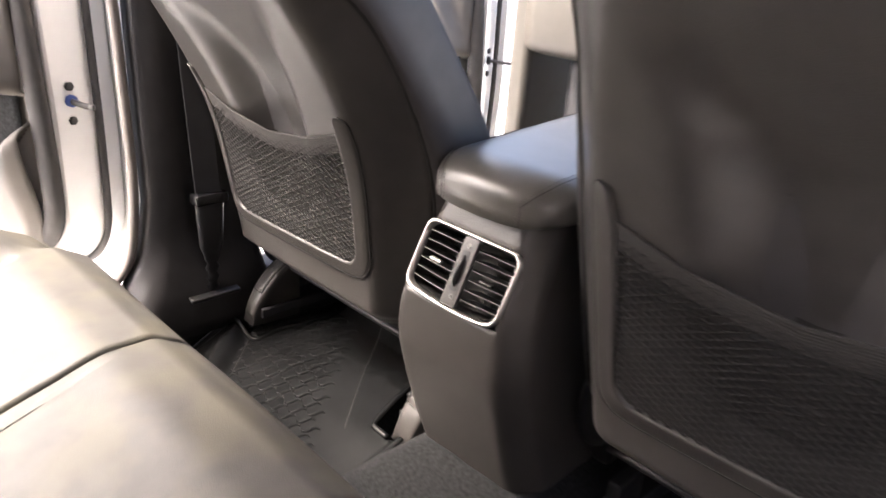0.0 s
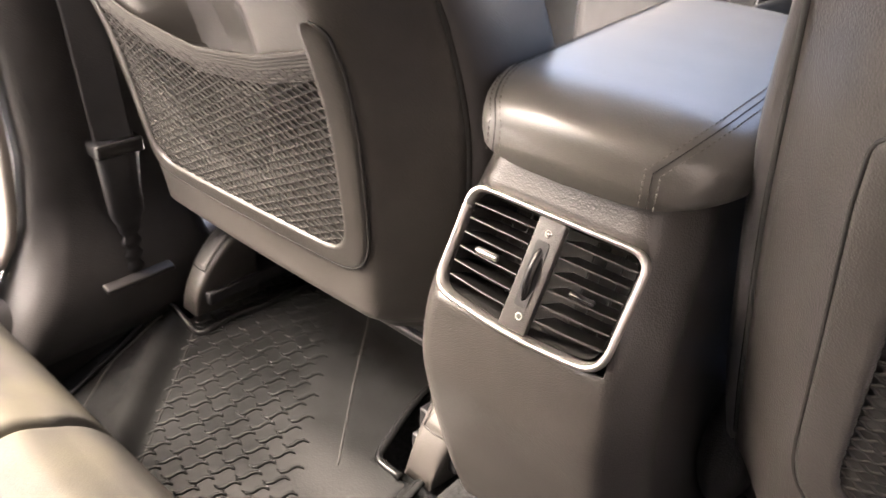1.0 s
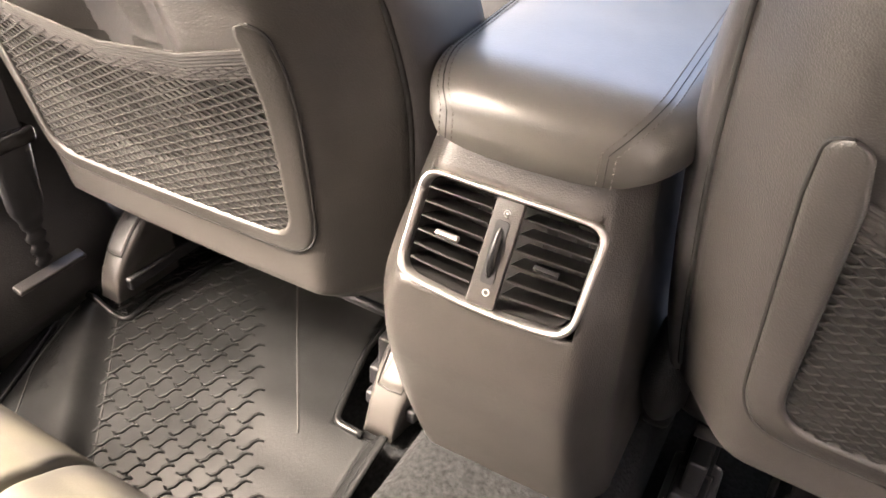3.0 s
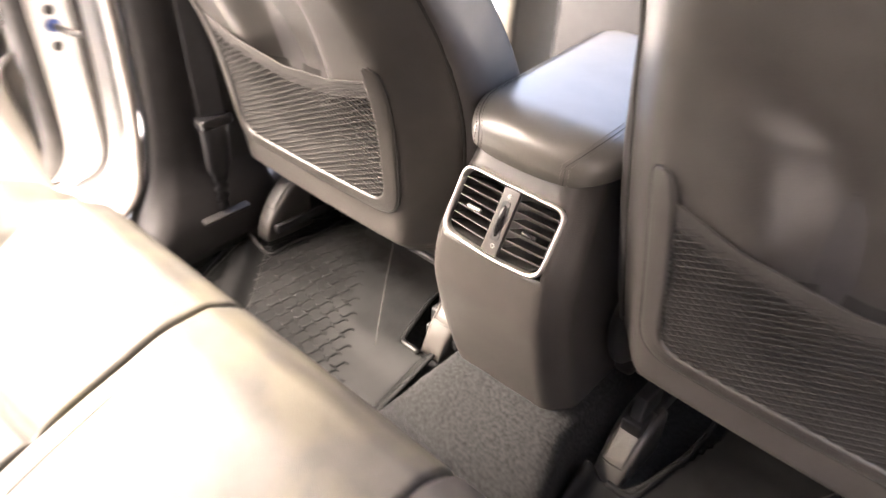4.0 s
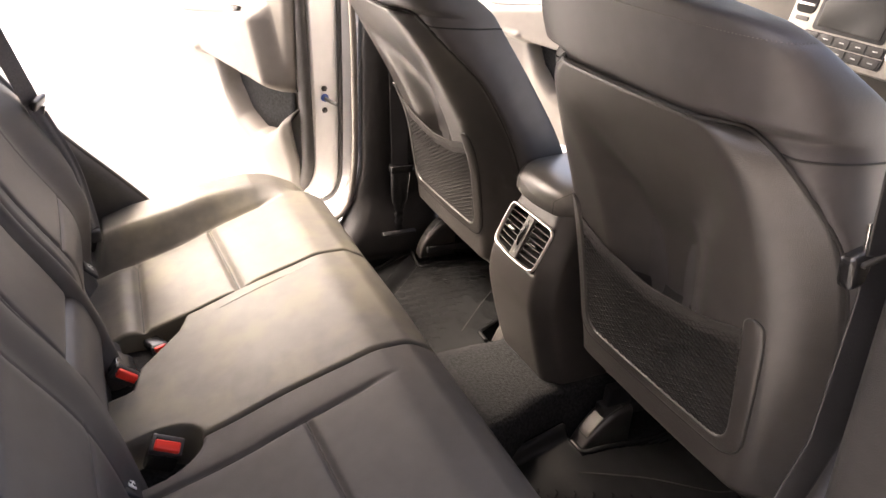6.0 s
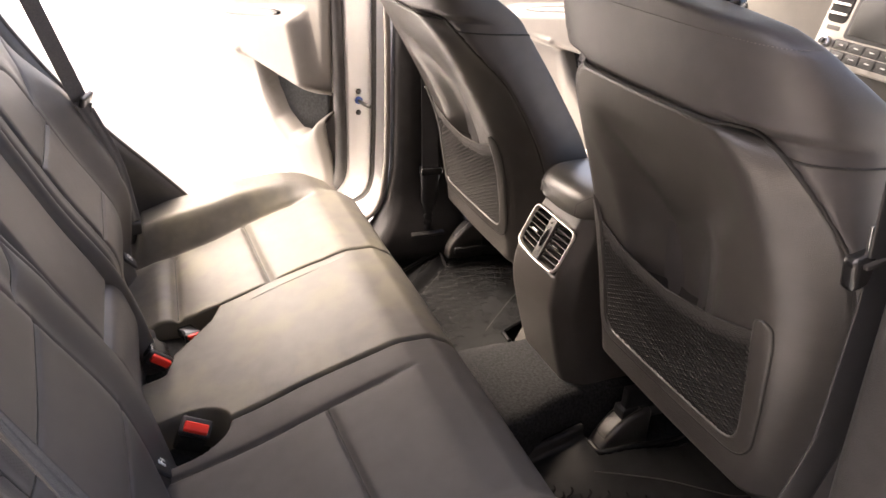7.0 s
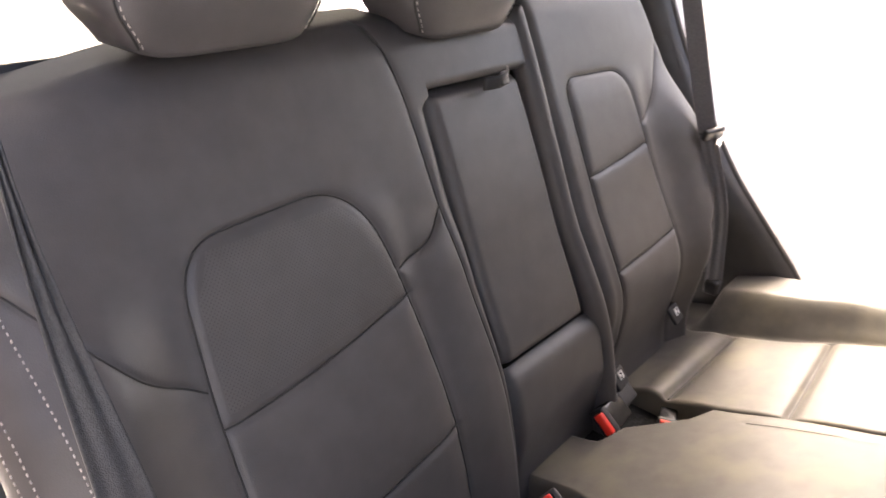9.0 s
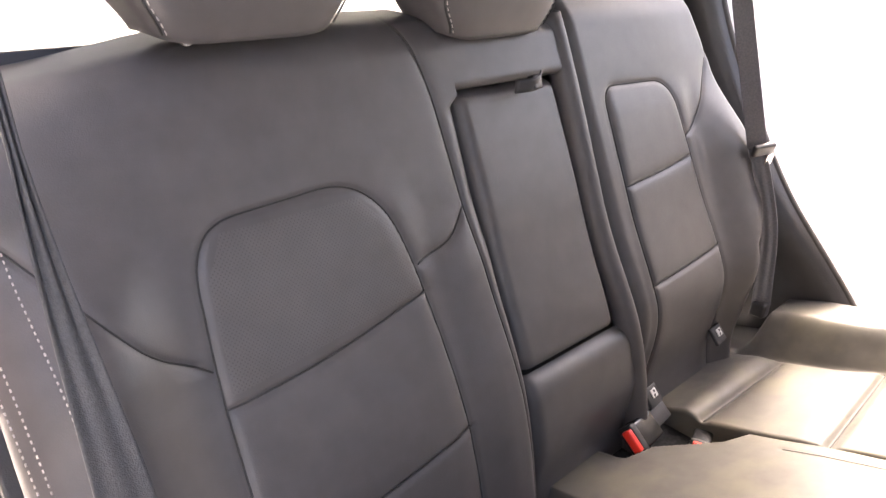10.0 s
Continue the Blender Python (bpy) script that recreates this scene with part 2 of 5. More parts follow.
def to_line(A, B, line):
    """The distance from each point (A, B) to a polyline."""
    best = np.full(np.shape(A), 9.0)
    line = np.asarray(line, float)
    for p, q in zip(line[:-1], line[1:]):
        d = q - p
        t = np.clip(((A - p[0]) * d[0] + (B - p[1]) * d[1]) / (d @ d + 1e-12), 0, 1)
        best = np.minimum(best, np.hypot(A - p[0] - t * d[0], B - p[1] - t * d[1]))
    return best


def stitches(name, path, mat, parent, label="", length=0.006, gap=0.0035, r=0.0007):
    """A row of short threads along a path."""
    p = resample(path, 0.0005)
    every, run = int((length + gap) / 0.0005), int(length / 0.0005)
    return many(name, [tube_data(p[i:i + run:3], r, 4) for i in range(0, len(p) - run, every)], mat, parent, label)


# ---- setting: ground and car body ----
def plain(name, size, at, mat, label, category, bevel=0.01, turn=(0, 0, 0)):
    return tagged(block(name, size, at, mat, None, "", bevel, turn), label, category, kind="structure")


ground = link("ground", [(-400, -400, 0), (400, -400, 0), (400, 400, 0), (-400, 400, 0)], [(0, 1, 2, 3)], CONCRETE, flat=True)
tagged(ground, "pale sunlit concrete ground outside the car", "ground", kind="structure")

floor_z = curve_fn([-0.45, -0.24, -0.05, 0.04, 0.12, 0.3, 1.0], [0.355, 0.378, 0.422, 0.448, 0.461, 0.46, 0.44])


def floor_pan():
    xs = np.linspace(-0.74, 0.76, 31)
    ys = np.linspace(-0.5, 1.2, 60)
    X, Y = np.meshgrid(xs, ys)
    Z = floor_z(Y) - 0.035
    ob = sheet("floor", np.stack([X, Y, Z], 2), CARPET, None, "", 0.05)
    tagged(ob, "black carpeted car floor under the mats", "floor", kind="structure")


floor_pan()


def tunnel():
    """The raised carpeted hump along the middle of the floor."""
    ys = np.linspace(-0.42, 1.0, 48)
    rows = []
    for y in ys:
        right = 0.135 + 0.05 * float(smooth(0.04, -0.16, y))
        left = -0.062
        top = 0.52
        prof = rounded([(left - 0.06, 0.30), (left - 0.012, top), (right + 0.004, top), (right + 0.035, 0.30)], [0, 0.018, 0.016, 0], 6, closed=False)
        prof = np.vstack([resample(prof[:2], 0.03), resample(prof[1:], 0.012)[1:]])
        rows.append(prof)
    P = np.array([[(x, y, z) for x, z in resample(r, np.sum(np.linalg.norm(np.diff(r, axis=0), axis=1)) / 40.5)[:40]] for r, y in zip(rows, ys)])
    rng = np.random.default_rng(3)
    P[:, :, 2] += rng.normal(0, 0.0006, P.shape[:2])
    ob = sheet("tunnel_carpet", P, CARPET, None, "", 0.004, flip=True)
    tagged(ob, "black loop carpet over the raised floor tunnel", "carpet", kind="structure")


tunnel()

# an unseen wall, added to block light from the open near side
plain("wall_near", (0.25, 9.7, 3.2), (1.95, -4.75, 1.6), material("dull_render", (0.10, 0.09, 0.088), 0.9, vary=0.1, scale=8, bump=0.4, bump_scale=90), "plain dull wall out of view, added to block near-side light", "wall")
# roof, pillars and sills close the car
plain("ceiling", (1.22, 2.55, 0.05), (0.0, -0.625, 1.66), BEIGE, "pale fabric headliner under the car roof", "ceiling", 0.02)
# unseen rear body and tinted panes, added to cut the light from behind
for s, x in ((-1, -0.70), (1, 0.74)):
    plain("quarter_panel", (0.06, 0.80, 0.62), (x, -1.42, 0.74), TRIM, "charcoal lining of the luggage space", "lining", 0.02)
    plain("rear_pillar", (0.06, 0.22, 0.70), (x - s * 0.08, -1.74, 1.32), TRIM, "charcoal rear roof pillar", "pillar", 0.03, (0, -10 * s, 0))
plain("tailgate", (1.3, 0.06, 0.62), (0.02, -1.84, 0.74), TRIM, "charcoal lining of the closed tailgate", "tailgate", 0.03)
plain("rear_window", (1.16, 0.012, 0.62), (0.02, -1.80, 1.34), PRIVACY, "unseen dark tinted rear window, added to dim the cabin", "window", 0.002, (-14, 0, 0))
for x in (-0.66, 0.70):
    plain("quarter_window", (0.012, 0.62, 0.52), (x, -1.36, 1.32), PRIVACY, "unseen dark tinted quarter window, added to dim the cabin", "window", 0.002)
plain("luggage_floor", (1.36, 0.85, 0.05), (0.02, -1.42, 0.56), CARPET, "black carpeted luggage floor", "floor", 0.01)
for side, x in (("left", -0.75), ("right", 0.79)):
    plain("sill_" + side, (0.09, 1.7, 0.2), (x, 0.12, 0.42), PAINT, "white painted door sill of the car body", "sill", 0.025)


def sill_trim(x, s):
    """Inner plastic sill cover, from the rear seat to the front."""
    ys = np.linspace(-0.36, 0.95, 40)
    prof = rounded([(0.0, 0.40), (0.012, 0.50), (0.03, 0.535), (0.075, 0.548), (0.08, 0.50)], 0.02, 5, closed=False)
    P = np.array([[(x + s * a, y, z + 0.004 * math.sin(y * 6)) for a, z in prof] for y in ys])
    ob = sheet("sill_trim", P, TRIM, None, "", 0.003)
    tagged(ob, "charcoal plastic sill cover beside the floor", "sill", kind="structure")


sill_trim(-0.635, -1)
sill_trim(0.665, 1)


def opening_edge(s, cx):
    """The curved front edge of a rear door opening: painted jamb, seal and dark pillar trim."""
    edge = rounded([(-0.185, 1.62), (-0.13, 1.17), (-0.124, 0.72), (-0.150, 0.565), (-0.30, 0.552), (-0.60, 0.56)], [0, 0.2, 0.12, 0.1, 0.1, 0], 8, closed=False)
    e = resample(edge, 0.012)
    x0 = cx * s
    jamb = np.array([[(x0 + s * d, y + off * 0.8, z - off) for d, off in ((-0.004, 0), (0.02, 0.002), (0.05, 0.012), (0.075, 0.03), (0.12, 0.045))] for y, z in e])
    ob = sheet("door_jamb", jamb, PAINT, None, "", 0.003)
    tagged(ob, "white painted door jamb of the rear opening", "door jamb", kind="structure")
    seal = tube("door_seal", [(x0 - s * 0.004, y, z) for y, z in e], 0.0085, SEAL_PALE, None, "", 8)
    tagged(seal, "pale grey rubber seal round the rear door opening", "seal", kind="structure")
    # pillar trim
    rows = []
    for z in np.linspace(0.46, 1.62, 50):
        back = np.interp(z, [0.46, 0.56, 0.62, 0.72, 1.17, 1.62], [-0.24, -0.17, -0.135, -0.118, -0.122, -0.178])
        front = np.interp(z, [0.46, 0.56, 0.7, 1.62], [0.16, 0.13, 0.12, 0.06])
        flare = 0.045 * float(smooth(0.66, 0.5, z))
        lean = 0.10 * float(smooth(1.0, 1.7, z))
        sec = rounded([(0.0, back + 0.004), (-0.022, back + 0.014), (-0.034 - flare, back + 0.04), (-0.034 - flare, front - 0.03), (0.02, front)], [0, 0.01, 0.03, 0.03, 0], 5, closed=False)
        rows.append([(x0 + s * (a - lean), y, z) for a, y in sec])
    ob = sheet("pillar_trim", np.array(rows), TRIM, None, "", 0.003)
    tagged(ob, "charcoal plastic trim on the middle door pillar", "pillar", kind="structure")


opening_edge(-1, 0.695)


def near_pillar():
    """The middle pillar on the open near side: its trim faces the rear door opening."""
    rear = lambda z: float(np.interp(z, [0.40, 0.55, 0.88, 1.22, 1.62], [0.02, -0.010, -0.053, -0.088, -0.135]))
    lean = lambda z: 0.074 - 0.03 * float(smooth(1.3, 1.7, z))
    rows, jamb, seal = [], [], []
    for z in np.linspace(0.44, 1.62, 50):
        y, d = rear(z), lean(z)
        sec = rounded([(0.668, y + 0.16), (0.672, y + 0.02), (0.694, y), (0.752, y - 0.002), (0.772, y + 0.012)], [0, 0.015, 0.014, 0.01, 0], 6, closed=False)
        rows.append([(a + d, b, z) for a, b in sec])
        seal.append((0.780 + d, y + 0.004, z))
        jamb.append([(a + d, y + b, z) for a, b in ((0.784, 0.010), (0.81, 0.014), (0.85, 0.03), (0.88, 0.06), (0.885, 0.12))])
    ob = sheet("pillar_trim", np.array(rows), TRIM, None, "", 0.003)
    tagged(ob, "charcoal plastic trim on the near door pillar", "pillar", kind="structure")
    ob = sheet("door_jamb", np.array(jamb), PAINT, None, "", 0.003)
    tagged(ob, "white painted face of the near door pillar", "door jamb", kind="structure")
    ob = tube("door_seal", seal, 0.0085, SEAL)
    tagged(ob, "grey rubber seal down the near door pillar", "seal", kind="structure")


near_pillar()


def quarter_trim():
    """Dark trim over the left rear wheel arch, with the slanting rear edge of the door opening."""
    edge = rounded([(-0.57, 0.56), (-0.665, 0.698), (-0.757, 0.812), (-0.853, 0.925), (-1.01, 1.165), (-1.16, 1.62)], [0, 0.06, 0.06, 0.1, 0.2, 0], 6, closed=False)
    e = resample(edge, 0.02)
    P = []
    for y, z in e:
        row = []
        for d in np.linspace(0, 1, 10):
            row.append((-0.630 - 0.04 * float(smooth(0.90, 0.66, z)) + 0.05 * float(smooth(1.0, 1.7, z)) + 0.055 * d ** 0.5, y - 0.30 * d, z))
        P.append(row)
    ob = sheet("quarter_trim", np.array(P), TRIM, None, "", 0.004)
    tagged(ob, "charcoal plastic trim over the rear wheel arch", "trim", kind="structure")
    outer = np.array([[(-0.640 - 0.04 * float(smooth(0.90, 0.66, z)) + 0.05 * float(smooth(1.0, 1.7, z)) - d, y + 0.1 * d, z) for d in (0, 0.03, 0.06, 0.14)] for y, z in e])
    ob = sheet("rear_jamb", outer, PAINT, None, "", 0.003)
    tagged(ob, "white painted rear edge of the door opening", "door jamb", kind="structure")
    ob = tube("rear_seal", [(-0.635 - 0.04 * float(smooth(0.90, 0.66, z)) + 0.05 * float(smooth(1.0, 1.7, z)), y, z) for y, z in e], 0.008, SEAL)
    tagged(ob, "black rubber seal on the rear door edge", "seal", kind="structure")


quarter_trim()


# ---- doors ----
def car_door(hinge, angle, label, guide):
    """An open door: u runs from the hinge, n out of its inner face towards the cabin."""
    th = radians(angle)
    H, D, N = np.array([hinge[0], hinge[1], 0]), np.array([-math.sin(th), -math.cos(th), 0]), np.array([math.cos(th), -math.sin(th), 0])
    W = lambda u, n, z: H + D * u + N * n + np.array([0, 0, z])
    top = tagged(new("car_door"), label, "car door")
    us, zs = np.linspace(0.038, 0.98, 120), np.linspace(0.47, 1.24, 100)
    U, Zz = np.meshgrid(us, zs)
    low = 0.60 + 0.10 * smooth(0.5, 0.95, U)
    lip_u, lip_z = [0.03, 0.055, 0.10, 0.150, 0.205, 0.28, 0.34, 0.375, 0.40], [0.855, 0.83, 0.785, 0.755, 0.748, 0.782, 0.85, 0.93, 0.97]
    # panel body
    n = 0.035 + 0.012 * smooth(0.55, 0.75, Zz)
    lower_edge = 0.905 + 0.10 * (U - 0.02)
    arm = smooth(lower_edge - 0.012, lower_edge + 0.02, Zz) * (1 - smooth(1.105 - 0.15 * (U - 0.1) - 0.02, 1.105 - 0.15 * (U - 0.1) + 0.025, Zz)) * smooth(-0.014, 0.014, U - np.interp(Zz, [0.90, 1.10], [0.045, 0.125])) * (1 - smooth(0.57, 0.67, U))
    n = n + 0.062 * arm
    # pocket: hollow under the armrest with a raised lip below it
    lip = np.interp(U, lip_u, lip_z)
    inside = smooth(lip, lip + 0.012, Zz) * (1 - smooth(lower_edge - 0.016, lower_edge - 0.004, Zz)) * (U < 0.385)
    n = n + 0.022 * (1 - smooth(lip - 0.02, lip + 0.004, Zz)) * smooth(lip - 0.16, lip - 0.02, Zz) - 0.042 * inside
    # rounded outer rim
    n = n - 0.015 * (1 - smooth(low - 0.06, low, Zz)) ** 2 - 0.03 * smooth(0.93, 0.98, U) - 0.02 * (1 - smooth(0.038, 0.06, U))
    P = np.empty(U.shape + (3,))
    for j in range(U.shape[0]):
        for i in range(U.shape[1]):
            P[j, i] = W(U[j, i], n[j, i], max(Zz[j, i], 0.60 + 0.1 * float(smooth(0.5, 0.95, U[j, i]))))
    sheet("inner_panel", P, DOORCARD, top, "light grey moulded door card with a map pocket", 0.004)
    # dark sheet in the hollow: the pocket's shade put into its colour
    shade_rows = []
    for q in np.linspace(0.06, 0.94, 16):
        u = 0.045 + 0.335 * q
        lo = float(np.interp(u, lip_u, lip_z)) + 0.012
        hi = max(lo + 0.002, 0.905 + 0.10 * (u - 0.02) - 0.014)
        shade_rows.append([W(u, 0.018, lo + (hi - lo) * k) for k in (0, 0.25, 0.5, 0.75, 1)])
    sheet("pocket_liner", np.array(shade_rows), CARPET, top, "dark sheet standing in for the shade in the map pocket", 0.002)
    # padded insert in the armrest side
    ins = resample(rounded([(0.075, 0.940), (0.21, 0.940), (0.35, 0.975), (0.135, 1.045)], 0.016, 5), 0.008, True)
    slab("armrest_insert", [(a, b) for a, b in ins], 0.006, DOORCARD, top, "smooth pale armrest insert",
         Matrix(((D[0], 0, N[0], W(0, 0.1065, 0)[0]), (D[1], 0, N[1], W(0, 0.1065, 0)[1]), (0, 1, 0, 0), (0, 0, 0, 1))), 0.003)
    # weather seal band along the front edge and below
    band = rounded([(0.045, 1.24), (0.018, 0.80), (0.016, 0.66), (0.10, 0.585), (0.16, 0.578)], [0, 0.1, 0.06, 0.04, 0], 8, closed=False)
    b = resample(band, 0.015)
    v, f = tube_data([W(u, 0.012, z) for u, z in b], 0.021, 10, 0.75, up=N)
    link("weather_seal", v, f, SEAL, top, "dark rubber weather seal")
    # painted frame with a rounded lower front corner and the shut face
    outline = rounded([(0.012, 1.26), (0.0, 0.80), (0.006, 0.60), (0.12, 0.52), (0.98, 0.50), (1.02, 1.26)], [0, 0.2, 0.09, 0.09, 0.1, 0], 8)
    mdoor = Matrix(((D[0], 0, N[0], W(0, -0.135, 0)[0]), (D[1], 0, N[1], W(0, -0.135, 0)[1]), (0, 1, 0, 0), (0, 0, 0, 1)))
    slab("door_frame", [(a, c) for a, c in outline], 0.135, PAINT, top, "white painted door frame", mdoor, 0.012)
    step = rounded([(-0.012, 1.26), (-0.02, 0.80), (-0.012, 0.58), (0.10, 0.49), (0.98, 0.46), (1.04, 1.26)], [0, 0.2, 0.09, 0.09, 0.1, 0], 8)
    mo = mdoor.copy()
    o = W(0, -0.165, 0)
    mo[0][3], mo[1][3] = o[0], o[1]
    slab("outer_skin", [(a, c) for a, c in step], 0.03, PAINT, top, "", mo, 0.01)
    edge = resample(rounded([(-0.002, 1.25), (-0.010, 0.80), (-0.002, 0.60), (0.11, 0.515), (0.9, 0.50)], [0, 0.2, 0.09, 0.09, 0], 8, closed=False), 0.015)
    tube("edge_seal", [W(u, -0.082, z) for u, z in edge], 0.007, SEAL, top, "thin grey rubber edge seal", 6)
    # check strap and its two bolts on the shut face
    for dz in (-0.03, 0.03):
        c = W(0.003, -0.035, 0.88 + dz)
        tube("bolt", [c, c - D * 0.006, c - D * 0.007], [0.008, 0.008, 0.005], SEAL, top, "dark hexagon bolt", 6)
    c = W(0.006, -0.035, 0.885)
    bracket = np.array([c, c - D * 0.012])
    tube("strap_bracket", bracket, 0.011, guide, top, "small plastic strap guide", 8)
    tube("check_strap", resample([c, c - D * 0.05 + N * 0.01, c - D * 0.075 + N * 0.01], 0.01), 0.0035, SHELL, top, "bright steel check strap", 6, 1.6)
    # pull recess and window switch on the armrest top
    k = np.linspace(0, 1, 16)
    cup = [W(0.54 - 0.38 * q, 0.080, 1.046 + 0.052 * q) for q in k]
    v, f = tube_data(cup, 0.004 + 0.018 * np.sin(math.pi * k) ** 0.5, 10, 0.4, up=N * 0.6 + np.array([0, 0, 0.8]))
    link("pull_recess", v, f, DARK, top, "dark pull recess in the armrest")
    block("switch", (0.035, 0.012, 0.008), tuple(W(0.22, 0.088, 1.098)), GLOSS_BLACK, top, "black window switch", 0.002, (0, 0, 90 - angle))
    return top


car_door((-0.785, -0.21), 70, "white rear car door standing open, pale grey inner panel", material("blue_plastic", (0.05, 0.09, 0.3), 0.4))
car_door((-0.80, 0.88), 62, "white front car door standing open, seen past the seats", DARK)


# ---- front seats ----
seat_base = curve_fn([0.5, 0.70, 0.755, 0.87, 1.0, 1.12, 1.23, 1.33, 1.4], [0.03, 0.018, 0.010, -0.010, -0.042, -0.088, -0.138, -0.187, -0.215])
shell_w = curve_fn([0.60, 0.66, 0.75, 0.95, 1.02, 1.10, 1.15, 1.185, 1.21, 1.229, 1.241], [0.236, 0.245, 0.258, 0.272, 0.272, 0.266, 0.256, 0.242, 0.226, 0.203, 0.172])
body_w = curve_fn([0.64, 0.75, 0.95, 1.1, 1.2, 1.28, 1.33, 1.352, 1.362], [0.255, 0.284, 0.298, 0.280, 0.266, 0.258, 0.236, 0.196, 0.08])


def shell_y(u, z):
    """Depth of the rear face of a front seat: rolled sides and a hollow for the knees with a firm edge."""
    q = np.abs(u) / shell_w(z)
    y = seat_base(z) - 0.006 * (1 - q * q) + 0.072 * smooth(0.70, 1.05, q) ** 1.3 * (1 - 0.45 * smooth(1.10, 1.22, z))
    wall = np.interp(z, [0.86, 0.94, 1.07, 1.11, 1.2], [0.085, 0.098, 0.122, 0.150, 0.20])
    y = y + 0.046 * (1 - smooth(-0.075, 0.012, np.abs(u) - wall)) * smooth(0.78, 0.93, z) * (1 - smooth(1.02, 1.20, z))
    return y + 0.028 * (1 - smooth(0.660, 0.688, z))


def body_pt(a, z):
    """A point on the leather body of a front seat back; a: angle, 0 to the right, 90 to the front."""
    w = float(body_w(z))
    top = float(smooth(1.24, 1.362, z))
    yc = float(seat_base(z)) + 0.125 - 0.050 * top
    c, s = math.cos(a), math.sin(a)
    if s < 0:
        k = 0.62
        x = w * math.copysign(abs(c) ** k, c)
        ws = float(shell_w(z)) - 0.002
        if abs(x) <= ws:
            y = float(shell_y(x, z)) + 0.006
        else:
            t = (abs(x) - ws) / max(1e-6, w - ws)
            ye = float(shell_y(ws, z)) + 0.004
            y = ye + (yc - ye) * (1 - math.sqrt(max(0.0, 1 - t * t))) - 0.006 * math.sin(math.pi * t)
        over = float(smooth(1.238, 1.258, z))
        if over > 0:
            y = y * (1 - over) + over * (yc - (0.126 - 0.078 * top) * abs(s) ** k)
    else:
        k = 0.55
        x = w * math.copysign(abs(c) ** k, c)
        y = yc + 0.030 * abs(s) ** k + 0.035 * abs(c) ** 3 * (1 - top)
    return np.array([x, y, z])


def front_seat(cx, dz, label, lean):
    """A front seat; lean: how far its upper back tilts rearward beyond the other's, per metre of height."""
    off = np.array([cx, 0, dz])
    tilt = lambda z: -lean * np.maximum(0.0, np.sqrt((z - 0.93) ** 2 + 0.003) + z - 0.93 - 0.03) / 2

    def tilted(ob):
        for v in ob.data.vertices:
            v.co.y += float(tilt(v.co.z - dz))
        return ob

    top = empty("front_seat", label, "car seat", "front seats", (cx, 0.2, 0.52))
    ang = np.linspace(0, 2 * math.pi, 72, endpoint=False)
    zs = np.concatenate([np.linspace(0.690, 1.22, 44), np.linspace(1.226, 1.266, 21), np.linspace(1.272, 1.362, 20)])
    loft("backrest", np.array([[body_pt(a, z) for a in ang] for z in zs]) + off, LEATHER, top, "grey leather backrest with padded shoulders")
    # rear shell
    sv = np.linspace(0.660, 1.240, 90)
    P = np.empty((90, 71, 3))
    for j, z in enumerate(sv):
        u = np.linspace(-1, 1, 71) * shell_w(z)
        P[j] = np.stack([u, shell_y(u, z), np.full(71, z)], 1)
    sheet("back_shell", P + off, SHELL, top, "moulded grey plastic back shell", 0.005, offset=-1.0)
    # seam between shell and leather, and shoulder seam
    half = [(float(shell_w(z)), z) for z in np.linspace(0.7, 1.238, 60)]
    rim = [(-u, z) for u, z in half] + [(u, 1.2425) for u in np.linspace(-0.165, 0.165, 24)] + half[::-1]
    seam = resample(np.array(rim), 0.005)
    for _ in range(3):
        seam[3:-3] = sum(seam[3 + k:len(seam) - 3 + k] for k in range(-3, 4)) / 7
    tube("shell_gap", [np.array([u, float(shell_y(u, z)) + 0.001, z]) + off for u, z in seam], 0.003, SEAM, top, "", 6)
    for s in (-1, 1):
        line = []
        for k in np.linspace(0, 1, 24):
            z = 1.222 - 0.008 * k + 0.004 * math.sin(math.pi * k)
            u = float(shell_w(z)) / float(body_w(z))
            a0 = -math.acos(min(1.0, u) ** (1 / 0.62))
            a = a0 * (1 - k) + math.radians(40) * k
            line.append(body_pt(a if s > 0 else math.pi - a, z) + off)
        tube("shoulder_seam", line, 0.0016, SEAM, top, "", 5)
    line = [body_pt(math.radians(-172 + 180 * k), 1.340) * np.array([1.004, 1, 1]) + np.array([0, -0.0008, 0]) + off for k in np.linspace(0, 1, 60)]
    stitches("top_stitching", line, THREAD_DARK, top, "", 0.003, 0.0018, 0.0005)
    # map pocket: frame, net, elastic band
    lift = lambda u, z, h: np.array([u, float(shell_y(u, z)) - h, z]) + off
    arc = lambda cx0, cz0, r, a0, a1: [(cx0 + r * math.cos(radians(a)), cz0 + r * math.sin(radians(a))) for a in np.linspace(a0, a1, 7)]
    low_in = list(map(tuple, rounded([(-0.180, 0.960), (-0.171, 0.752), (0.171, 0.762), (0.180, 0.955)], [0, 0.035, 0.035, 0], 8, closed=False)))
    low_out = list(map(tuple, rounded([(-0.213, 0.955), (-0.197, 0.728), (0.195, 0.738), (0.211, 0.955)], [0, 0.05, 0.05, 0], 8, closed=False)))
    inner_u = resample(np.array(arc(-0.199, 0.986, 0.0135, 88, 0) + low_in + arc(0.197, 0.983, 0.0135, 180, 92)), 0.004)
    outer_u = np.array(arc(-0.199, 0.986, 0.0135, 92, 180) + low_out + arc(0.197, 0.983, 0.0135, 0, 88))
    so = np.linspace(0, 1, len(inner_u))
    d = np.concatenate([[0], np.cumsum(np.linalg.norm(np.diff(outer_u, axis=0), axis=1))])
